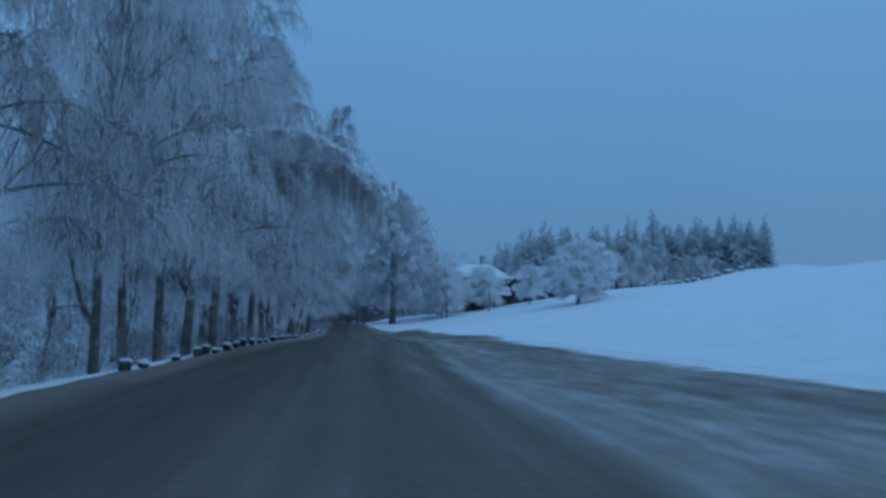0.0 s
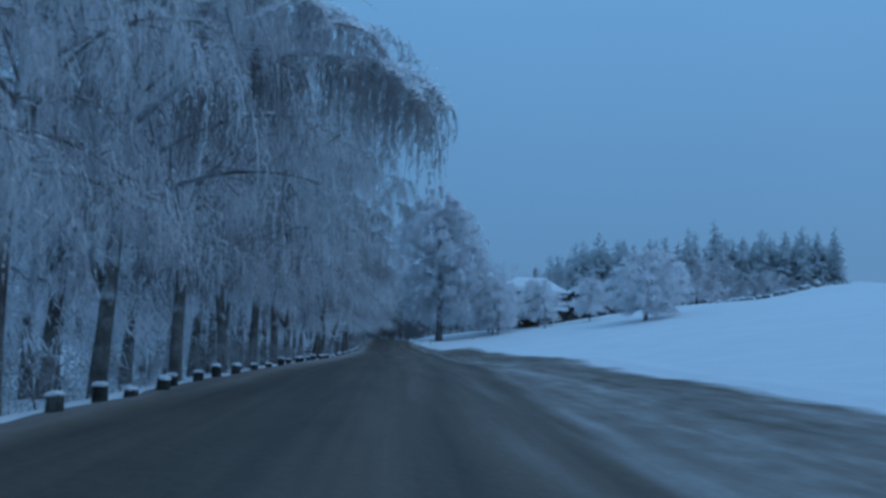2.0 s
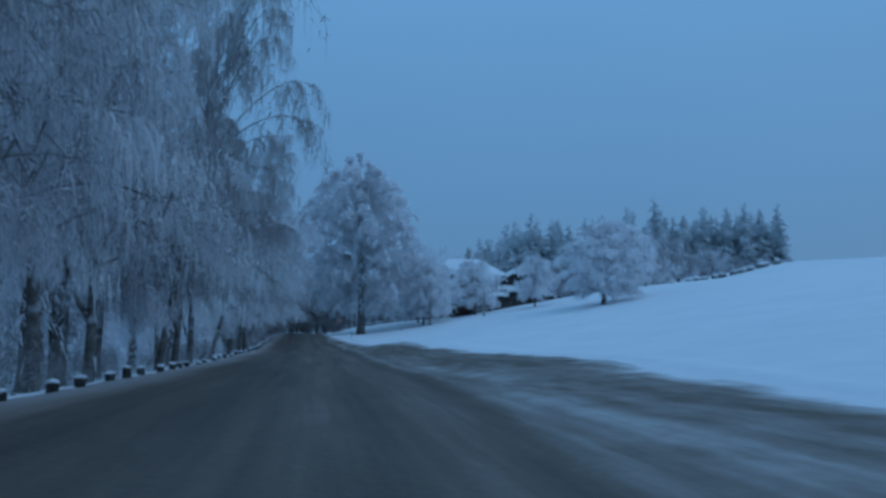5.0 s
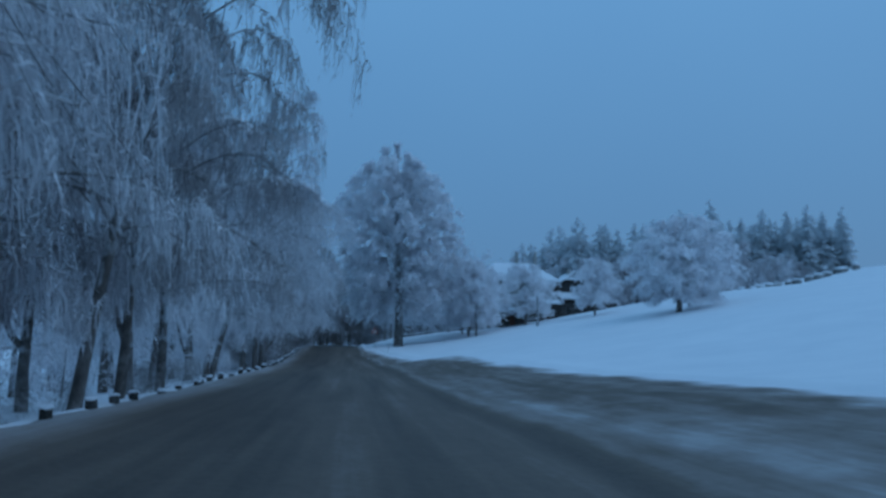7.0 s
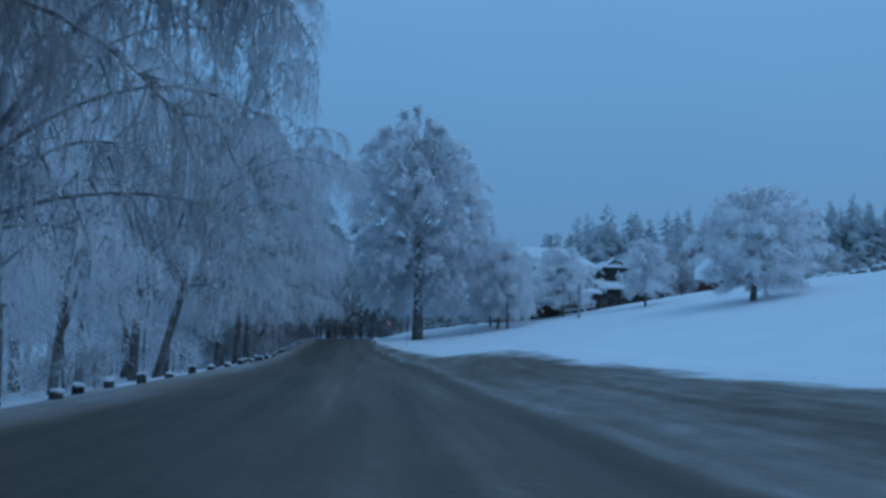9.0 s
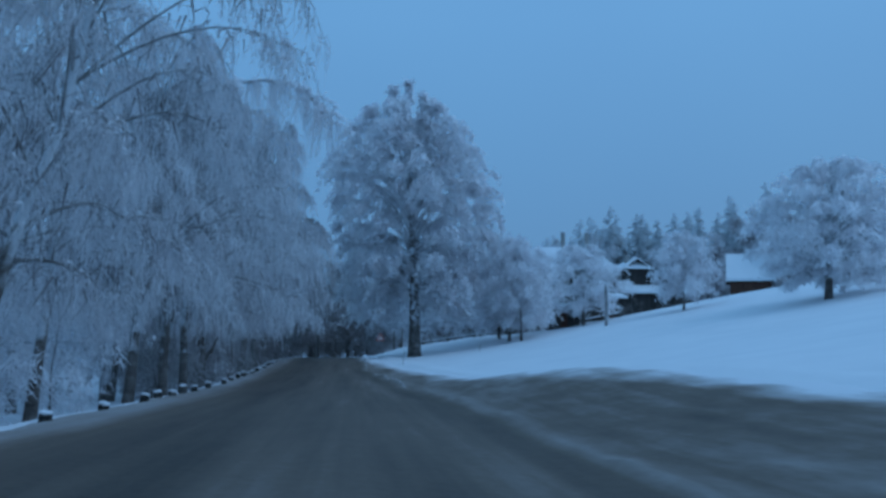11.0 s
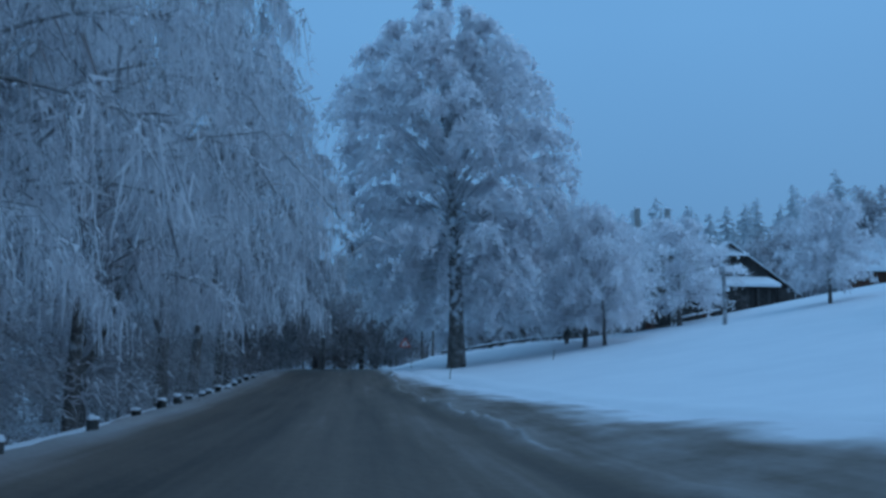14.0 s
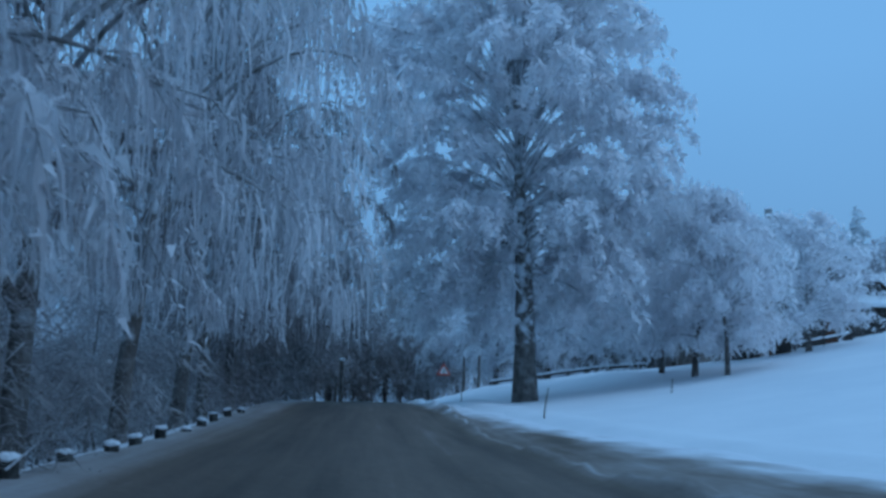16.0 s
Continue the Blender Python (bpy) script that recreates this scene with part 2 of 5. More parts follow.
    lane = math_node("ADD", math_node("MINIMUM", math_node("MAXIMUM", math_node("MULTIPLY", math_node("SUBTRACT", x, 3.0), 0.8), -2.4), 0.0), math_node("MINIMUM", math_node("MAXIMUM", math_node("MULTIPLY", math_node("SUBTRACT", x, 6.6), 0.8), 0.0), 1.1))
    v = math_node("ADD", v, math_node("MULTIPLY", math_node("MULTIPLY", dry, lane), 0.10))
    col = N("ShaderNodeValToRGB")
    cels = col.color_ramp.elements
    cels[0].position, cels[0].color = 0.02, (0.074, 0.059, 0.049, 1)
    cels[1].position, cels[1].color = 1.0, (0.76, 0.77, 0.80, 1)
    for p, c in ((0.25, (0.152, 0.115, 0.092)), (0.45, (0.268, 0.23, 0.21)), (0.7, (0.47, 0.45, 0.45))):
        q = cels.new(p)
        q.color = (*c, 1)
    nt.links.new(v, col.inputs["Fac"])
    nt.links.new(col.outputs["Color"], b.inputs["Base Color"])
    b.inputs["Roughness"].default_value = 0.75
    b.inputs["Specular IOR Level"].default_value = 0.2
    bp = N("ShaderNodeBump")
    bp.inputs["Strength"].default_value, bp.inputs["Distance"].default_value = 0.5, 0.06
    nt.links.new(math_node("ADD", v, math_node("MULTIPLY", grain, 0.4)), bp.inputs["Height"])
    nt.links.new(bp.outputs["Normal"], b.inputs["Normal"])
    return m


SLUSH = road_material()

# ---- the lie of the land ----
ROAD_Y = [-40, 0, 20, 55, 90, 142, 165, 190, 215, 240, 300]
ROAD_Z = [-0.42, -0.38, -0.22, -0.02, -0.18, 0.0, 0.5, 1.45, 1.8, 1.4, -1.0]
EDGE_Y = [-40, 20, 30, 47, 62, 78, 91, 100, 110, 118, 122, 126, 133, 138, 145, 155, 165, 172, 180, 195, 215, 300]
EDGE_X = [12.5, 12.5, 11.8, 11.3, 11.6, 12.5, 12.5, 12.0, 11.0, 9.6, 9.0, 8.5, 8.1, 8.0, 7.9, 7.5, 7.0, 6.2, 5.0, 4.5, 4.4, 4.4]
EDGE_Z = [-0.1, -0.05, 0.0, 0.15, 0.25, 0.60, 0.50, 0.40, 0.60, 0.90, 1.05, 0.92, 0.62, 0.45, 0.40, 0.42, 0.55, 0.78, 1.1, 1.65, 2.0, -0.6]
BERM_Y = [-40, 0, 15, 45, 57, 67, 75, 85, 100, 120, 140, 154, 171, 185, 210, 300]
BERM_X = [2.5, 2.5, 2.6, 3.7, 4.4, 4.6, 4.8, 4.5, 4.5, 4.4, 4.1, 3.2, 2.6, 2.9, 3.2, 3.2]
ROW_Y = [-40, 15, 40, 60, 95, 128, 160, 200, 300]
ROW_X = [-4.7, -4.6, -4.2, -4.0, -4.05, -3.9, -4.3, -4.4, -4.4]


def curve_at(y, ys, vs):
    """A smooth value along the road."""
    return (np.interp(y - 5, ys, vs) + np.interp(y, ys, vs) * 2 + np.interp(y + 5, ys, vs)) / 4


def smooth(t):
    t = np.clip(t, 0, 1)
    return t * t * (3 - 2 * t)


def lumps(x, y):
    return 0.5 * np.sin(x * 0.61 + 1.3 * np.sin(y * 0.23)) * np.sin(y * 0.47 + 0.8) + 0.3 * np.sin(x * 1.7 + 2.1) * np.sin(y * 1.31 + x * 0.3) + 0.2 * np.sin(x * 3.1 + y * 2.3)


def height(x, y):
    """Height of the ground at x, y (arrays or numbers)."""
    x, y = np.asarray(x, float), np.asarray(y, float)
    zr, ex, ez, bx = (curve_at(y, ROAD_Y, ROAD_Z), curve_at(y, EDGE_Y, EDGE_X), curve_at(y, EDGE_Y, EDGE_Z), curve_at(y, ROW_Y, ROW_X))
    k = 0.165 + 0.035 * smooth((y - 1.9 * x - 10) / 60)
    d = np.maximum(x - ex, 0)
    bank = ez + k * (d - 5 * (1 - np.exp(-d / 5))) + 0.16 * np.exp(-((x - ex - 0.9) / 0.9) ** 2)
    bank = np.where(d > 160, ez + k * 156 + 0.02 * (d - 160), bank) + 0.03 * lumps(x * 0.7, y * 0.6) * smooth(d / 3)
    bank = bank + 0.85 * smooth(d / 3.6) * smooth((y - 194) / 16) * np.exp(-np.maximum(d - 11, 0) / 6)
    bank = bank - 1.6 * np.exp(-((x - 78) / 14) ** 2 - ((y - 216) / 26) ** 2) - 1.6 * np.exp(-((x - 67) / 9) ** 2 - ((y - 206) / 22) ** 2)
    lay = zr + (ez - zr) * smooth((x - 3.2) / np.maximum(ex - 3.2, 0.5))
    e = bx - x
    drop = 0.04 * np.exp(-((e - 0.1) / 0.55) ** 2) - 0.55 * smooth((e - 0.3) / 1.8) - 0.10 * np.clip(e - 2.1, 0, 26) - 0.02 * np.clip(e - 28, 0, 200)
    left = zr + drop + 0.06 * lumps(x, y) * smooth((e + 0.4) / 1.5)
    return np.where(x > ex, bank, np.where(x > 0, lay, np.where(e > -1.2, left, zr)))


def ground_z(x, y):
    return float(height(x, y))


def grid_mesh(name, xs, ys, zf):
    X, Y = np.meshgrid(xs, ys)
    Z = zf(X, Y)
    V = np.stack([X.ravel(), Y.ravel(), Z.ravel()], 1)
    nx, ny = len(xs), len(ys)
    i = (np.arange(ny - 1)[:, None] * nx + np.arange(nx - 1)[None]).ravel()
    F = np.stack([i, i + 1, i + nx + 1, i + nx], 1)
    return quads(name, V, F)


def quads(name, V, F, smooth_shade=True):
    me = bpy.data.meshes.new(name)
    me.vertices.add(len(V))
    me.vertices.foreach_set("co", np.asarray(V, np.float32).ravel())
    me.loops.add(F.size)
    me.loops.foreach_set("vertex_index", np.asarray(F, np.int32).ravel())
    me.polygons.add(len(F))
    me.polygons.foreach_set("loop_start", np.arange(0, F.size, F.shape[1], dtype=np.int32))
    me.polygons.foreach_set("loop_total", np.full(len(F), F.shape[1], np.int32))
    me.polygons.foreach_set("use_smooth", np.full(len(F), smooth_shade))
    me.update(calc_edges=True)
    return me


def made(name, me, material, parent=None, label=""):
    if not me.materials:
        me.materials.append(material)
    ob = new(name, me)
    if me.materials[0] != material:
        ob.material_slots[0].link = "OBJECT"
        ob.material_slots[0].material = material
    if parent:
        ob.parent = parent
    return tagged(ob, label)


def part(name, bm, material, parent=None, label=""):
    me = bpy.data.meshes.new(name)
    bm.to_mesh(me)
    bm.free()
    return made(name, me, material, parent, label)


def box(bm, x0, x1, y0, y1, z0, z1):
    """A box with slightly broken edges."""
    r = bmesh.ops.create_cube(bm, size=1, matrix=Matrix.Translation(((x0 + x1) / 2, (y0 + y1) / 2, (z0 + z1) / 2)) @ Matrix.Diagonal((x1 - x0, y1 - y0, z1 - z0, 1)))
    return r["verts"]


def bevelled(bm, width):
    bmesh.ops.bevel(bm, geom=list(bm.edges), offset=width, segments=1, affect="EDGES", clamp_overlap=True)
    return bm


# ---- ground and road ----
gx = np.concatenate([np.linspace(-900, -60, 22), np.linspace(-55, -10, 30), np.arange(-9.5, 16, 0.4), np.linspace(16.5, 60, 50), np.linspace(63, 200, 50), np.linspace(220, 1100, 24)])
gy = np.concatenate([np.linspace(-700, -60, 16), np.linspace(-50, 0, 30), np.arange(1.2, 216, 1.2), np.linspace(217, 360, 60), np.linspace(380, 1600, 30)])


def sheet(x, y):
    """The ground, sunk a little under the road sheet."""
    bx, ex = curve_at(y, ROW_Y, ROW_X), curve_at(y, EDGE_Y, EDGE_X)
    inside = smooth((x - bx + 0.3) / 0.5) * smooth((ex - x + 0.2) / 0.6)
    return height(x, y) - 0.08 * inside


ground = tagged(made("ground", grid_mesh("ground", gx, gy, sheet), SNOW), "smooth snow field rising into a hill beside the road", "snow", kind="structure")

us = np.linspace(-0.09, 1.05, 104)
rys = np.arange(-30, 262, 0.7)
U, RY = np.meshgrid(us, rys)
bxs, exs, rid = curve_at(RY, ROW_Y, ROW_X), curve_at(RY, EDGE_Y, EDGE_X), curve_at(RY, BERM_Y, BERM_X)
RX = bxs - 0.6 + U * (exs - bxs + 0.6) + (0.25 + 0.35 * smooth((U - 0.6) / 0.4)) * lumps(3.0 * U, RY * 0.9) * np.clip(np.abs(U - 0.5) * 2, 0, 1)
edge = np.minimum(smooth((U + 0.02) / 0.08), smooth((1.02 - U) / 0.09))
cross = np.where(RX < rid, 8 * (RX - bxs) / (rid - bxs), 8 + RX - rid)
wander = 0.22 * lumps(RY * 0.13, RY * 0.31)
berm = (0.03 + 0.05 * smooth((RY - 40) / 40) + 0.07 * smooth((RY - 128) / 14)) * np.clip(0.7 + 1.6 * lumps(RY * 0.5, RY * 0.7), 0.05, 1.8) * np.exp(-((cross - 8.25 - wander) / 0.2) ** 2) - 0.05 * np.exp(-((cross - 7.5 - wander) / 0.3) ** 2)
berm += 0.05 * smooth((cross - 8.2) / 1.2) * (1 + lumps(RX * 1.7, RY * 0.8)) - 0.022 * np.exp(-((cross - 5.8) / 0.3) ** 2) - 0.022 * np.exp(-((cross - 2.8) / 0.5) ** 2) - 0.02 * np.exp(-((cross - 1.2) / 0.3) ** 2)
RZ = height(RX, RY) + 0.04 * edge - 0.16 * (1 - edge) + 0.010 * lumps(RX * 2.2, RY * 0.5) + berm * edge
nx = len(us)
ri = (np.arange(len(rys) - 1)[:, None] * nx + np.arange(nx - 1)[None]).ravel()
road_me = quads("road", np.stack([RX.ravel(), RY.ravel(), RZ.ravel()], 1), np.stack([ri, ri + 1, ri + nx + 1, ri + nx], 1))
across = np.stack([cross.ravel() - wander.ravel() * 0.8, RY.ravel()], 1)
loops = np.empty(len(road_me.loops), np.int32)
road_me.loops.foreach_get("vertex_index", loops)
road_me.uv_layers.new(name="across").data.foreach_set("uv", across[loops].astype(np.float32).ravel())
verge = np.stack([((0.965 - U) * (exs - bxs + 0.6)).ravel(), RY.ravel()], 1)
road_me.uv_layers.new(name="verge").data.foreach_set("uv", verge[loops].astype(np.float32).ravel())
road = tagged(made("road", road_me, SLUSH), "country road covered with grey-brown slush and wheel tracks", "road", kind="structure")


# ---- trees ----
def tubes(lines, sides=6):
    """Tapered tubes along poly-lines: (points (n,3), radii (n))."""
    Vs, Fs, off = [], [], 0
    ang = np.linspace(0, 2 * np.pi, sides, endpoint=False)
    for P, R in lines:
        P, R = np.asarray(P, float), np.asarray(R, float)
        T = np.gradient(P, axis=0)
        T /= np.linalg.norm(T, axis=1)[:, None] + 1e-9
        ref = np.where(np.abs(T[:, 2:3]) > 0.9, np.array([[1.0, 0, 0]]), np.array([[0, 0, 1.0]]))
        A = np.cross(T, ref)
        A /= np.linalg.norm(A, axis=1)[:, None] + 1e-9
        B = np.cross(T, A)
        ring = P[:, None] + R[:, None, None] * (np.cos(ang)[None, :, None] * A[:, None] + np.sin(ang)[None, :, None] * B[:, None])
        n = len(P)
        Vs.append(ring.reshape(-1, 3))
        a = (np.arange(n - 1)[:, None] * sides + np.arange(sides)[None]).ravel()
        b = (np.arange(n - 1)[:, None] * sides + (np.arange(sides)[None] + 1) % sides).ravel()
        Fs.append(off + np.stack([a, b, b + sides, a + sides], 1))
        off += n * sides
    return np.concatenate(Vs), np.concatenate(Fs)


def joined(a, b):
    return np.concatenate([a[0], b[0]]), np.concatenate([a[1], b[1] + len(a[0])])


def strands(rng, P, D, L, W, sag, segs=2):
    """Frosted twigs: narrow ribbons that leave P along D and sag."""
    n = len(P)
    if segs == 0:
        tip = P + D * L[:, None] + rng.normal(0, 0.05, P.shape) * L[:, None]
        tip[:, 2] -= sag * L
        a = rng.uniform(0, np.pi, n)
        S = np.stack([np.cos(a), np.sin(a), rng.uniform(-0.5, 0.5, n)], 1) * (W * 0.5)[:, None]
        return np.stack([P - S, P + S, tip], 1).reshape(-1, 3), np.arange(3 * n).reshape(-1, 3)
    s = np.linspace(0, 1, segs + 1)
    C = P[:, None] + D[:, None] * (L[:, None] * s)[:, :, None]
    C[:, :, 2] -= (sag * L)[:, None] * s[None] ** 1.6
    C += rng.normal(0, 0.05, C.shape) * (L[:, None, None] * s[None, :, None])
    a = rng.uniform(0, np.pi, n)
    S = np.stack([np.cos(a), np.sin(a), rng.uniform(-0.4, 0.4, n)], 1)
    half = W[:, None] * np.interp(s, [0, 0.35, 1], [0.55, 0.5, 0.12])[None]
    V = np.stack([C - S[:, None] * half[:, :, None], C + S[:, None] * half[:, :, None]], 2).reshape(-1, 3)
    k = (segs + 1) * 2
    f = np.array([[2 * j, 2 * j + 1, 2 * j + 3, 2 * j + 2] for j in range(segs)])
    F = (np.arange(n)[:, None, None] * k + f[None]).reshape(-1, 4)
    return V, F


ROUND = ((0.1, 0.55), (0.3, 0.92), (0.52, 1.0), (0.75, 0.84), (0.9, 0.5), (1.0, 0.12))
BROAD = ((0.1, 0.6), (0.25, 0.94), (0.45, 1.0), (0.65, 0.82), (0.85, 0.46), (1.0, 0.1))
FULL = ((0.1, 0.62), (0.2, 0.74), (0.39, 0.86), (0.55, 1.0), (0.68, 1.0), (0.83, 0.82), (0.91, 0.6), (1.0, 0.16))


def broadleaf(seed, H, R, clear, sag, n_limbs, n_twigs, twig_len, twig_w, r0, lean=0.3, fork=0, rise=0.75, foot=0.16, profile=ROUND, tips=0.25, low=2.4, subs=9, segs=2, spread=1.0, clump=9, fluff=0.16, hang=0.0):
    """Meshes of a frosted broad-leaved tree: trunk, limbs, crown. clear: share of the height with no limbs; sag: how far the twigs hang."""
    rng = np.random.default_rng(seed)
    n = 11
    t = np.linspace(0, 1, n)
    la = rng.uniform(0, 2 * np.pi)
    wob = np.cumsum(rng.normal(0, 0.012 * H, (n, 2)), 0) * t[:, None]
    T = np.stack([np.cos(la) * lean * t * 2 + wob[:, 0], np.sin(la) * lean * t * 2 + wob[:, 1], t * H * 0.9], 1)
    T[0] = (0, 0, -0.5)
    Rt = r0 * np.interp(t, [0, 0.06, 0.25, 0.6, 1], [1.25, 1.0, 0.82, 0.45, 0.06])
    trunk = [(T, Rt)]
    for i in range(fork):
        a = rng.uniform(0, 2 * np.pi)
        h0 = H * rng.uniform(0.06, 0.14)
        s = np.linspace(0, 1, 7)
        h0 = h0 if i == 0 else h0 * 0.7
        base = np.array([np.interp(h0, T[:, 2], T[:, j]) for j in range(3)])
        Q = base + np.stack([np.cos(a) * (0.9 * s ** 0.6 + 1.2 * s), np.sin(a) * (0.9 * s ** 0.6 + 1.2 * s), 0.35 * H * s ** 1.3], 1)
        trunk.append((Q, r0 * np.linspace(0.6, 0.15, 7)))
    limbs, thin, anchors, dirs, weight = [], [], [], [], []
    for i in range(n_limbs):
        u = (i + rng.uniform(0.1, 0.9)) / n_limbs
        h = foot + (0.985 - foot) * u
        az = i * 2.39996 + rng.uniform(-0.5, 0.5)
        Lr = R * np.interp(h, *zip(*profile)) * (rng.uniform(0.88, 1.08) if i % 3 else rng.uniform(0.25, 0.7))
        hb = clear + max(0.0, h - clear) * rng.uniform(0.5, 0.72)
        if h < clear + 0.12:
            hb = clear + rng.uniform(0.0, 0.12)
        base = np.array([np.interp(hb * H, T[:, 2], T[:, j]) for j in range(3)])
        axis = np.array([np.interp(min(h, 0.88) * H, T[:, 2], T[:, j]) for j in range(3)])
        out = np.array([np.cos(az), np.sin(az)])
        tip = np.array([axis[0] + out[0] * Lr, axis[1] + out[1] * Lr, h * H])
        crook = rng.normal(0, 0.12) * Lr
        ctrl = base + (tip - base) * 0.55 + np.array([-out[1] * crook, out[0] * crook, 0])
        ctrl[2] = max(base[2], tip[2]) + rise * 0.22 * Lr * rng.uniform(0.4, 1.2)
        s = np.linspace(0, 1, 8)
        Q = base * ((1 - s) ** 2)[:, None] + ctrl * (2 * s * (1 - s))[:, None] + tip * (s ** 2)[:, None]
        rl = r0 * (0.40 - 0.22 * u)
        limbs.append((Q, rl * np.linspace(1, 0.12, 8)))
        for j in range(subs):
            s0 = rng.uniform(0.3, 1.0)
            b = np.array([np.interp(s0, s, Q[:, c]) for c in range(3)])
            a2 = az + rng.uniform(-1.25, 1.25)
            l2 = max(1.0, Lr) * rng.uniform(0.14, 0.36)
            q = np.linspace(0, 1, 5)
            el = rng.uniform(-0.5, 0.9) * spread
            P2 = np.stack([b[0] + np.cos(a2) * l2 * q, b[1] + np.sin(a2) * l2 * q, b[2] + l2 * el * q - sag * 0.9 * l2 * q ** 2], 1)
            thin.append((P2[::2], rl * 0.32 * np.linspace(1, 0.25, 3)))
            anchors.append(P2)
            dirs.append((np.cos(a2), np.sin(a2)))
            weight.append(l2)
        anchors.append(Q[3:])
        dirs.append(tuple(out))
        weight.append(Lr * 0.45)
    # the leader's top twigs
    anchors.append(T[-3:])
    dirs.append((1.0, 0.0))
    weight.append(R * tips)
    w = np.array(weight) / sum(weight)
    # twigs grow in clumps along the branches
    n_clumps = max(1, n_twigs // clump)
    pick = rng.choice(len(anchors), n_clumps, p=w)
    C = np.empty((n_clumps, 3))
    A0 = np.empty(n_clumps)
    for c, (A, d) in enumerate(zip(anchors, dirs)):
        m = np.nonzero(pick == c)[0]
        if not len(m):
            continue
        q = rng.uniform(0, len(A) - 1.001, len(m))
        i0 = q.astype(int)
        C[m] = A[i0] + (A[i0 + 1] - A[i0]) * (q - i0)[:, None] + rng.normal(0, 0.08, (len(m), 3))
        A0[m] = np.arctan2(d[1], d[0])
    own = rng.integers(0, n_clumps, n_twigs)
    P = C[own] + rng.normal(0, 1, (n_twigs, 3)) * np.array([fluff, fluff, fluff + 0.16 * sag + hang])
    a = A0[own] + rng.normal(0, 1.1, n_twigs)
    D = np.stack([np.cos(a), np.sin(a), rng.normal(0.15, 0.5, n_twigs)], 1)
    D *= (1.0 - 0.55 * min(1, sag))
    D[:, 2] -= hang
    L = twig_len * rng.uniform(0.45, 1.35, n_twigs) * np.where(rng.random(n_twigs) < 0.15, 1.5, 1.0)
    W = twig_w * rng.uniform(0.5, 1.5, n_twigs)
    V, F = strands(rng, P, D, L, W, sag * rng.uniform(0.5, 1.1, n_twigs), segs)
    V[:, 2] = np.where(V[:, 2] < low, low - (low - V[:, 2]) * 0.2, V[:, 2])
    return quads("trunk", *tubes(trunk, 10)), quads("branchwork", *joined(tubes(limbs, 5), tubes(thin, 3))), quads("crown", V, F)


def ribbons(rng, C, W, ends=(0.5, 0.55, 0.15)):
    """Hanging frosted twigs: a narrow ribbon along each poly-line of C (n, k, 3)."""
    n, k = C.shape[:2]
    a = rng.uniform(0, np.pi, n)
    S = np.stack([np.cos(a), np.sin(a), rng.uniform(-0.25, 0.25, n)], 1)
    half = W[:, None] * np.interp(np.linspace(0, 1, k), [0, 0.4, 1], ends)[None]
    V = np.stack([C - S[:, None] * half[:, :, None], C + S[:, None] * half[:, :, None]], 2).reshape(-1, 3)
    f = np.array([[2 * j, 2 * j + 1, 2 * j + 3, 2 * j + 2] for j in range(k - 1)])
    F = (np.arange(n)[:, None, None] * (2 * k) + f[None]).reshape(-1, 4)
    return V, F


def along(lines, pick, u):
    """Points at the share u of the poly-lines lines[pick] (all of equal length)."""
    q = u * (lines.shape[1] - 1.001)
    i = q.astype(int)
    return lines[pick, i] + (lines[pick, i + 1] - lines[pick, i]) * (q - i)[:, None]


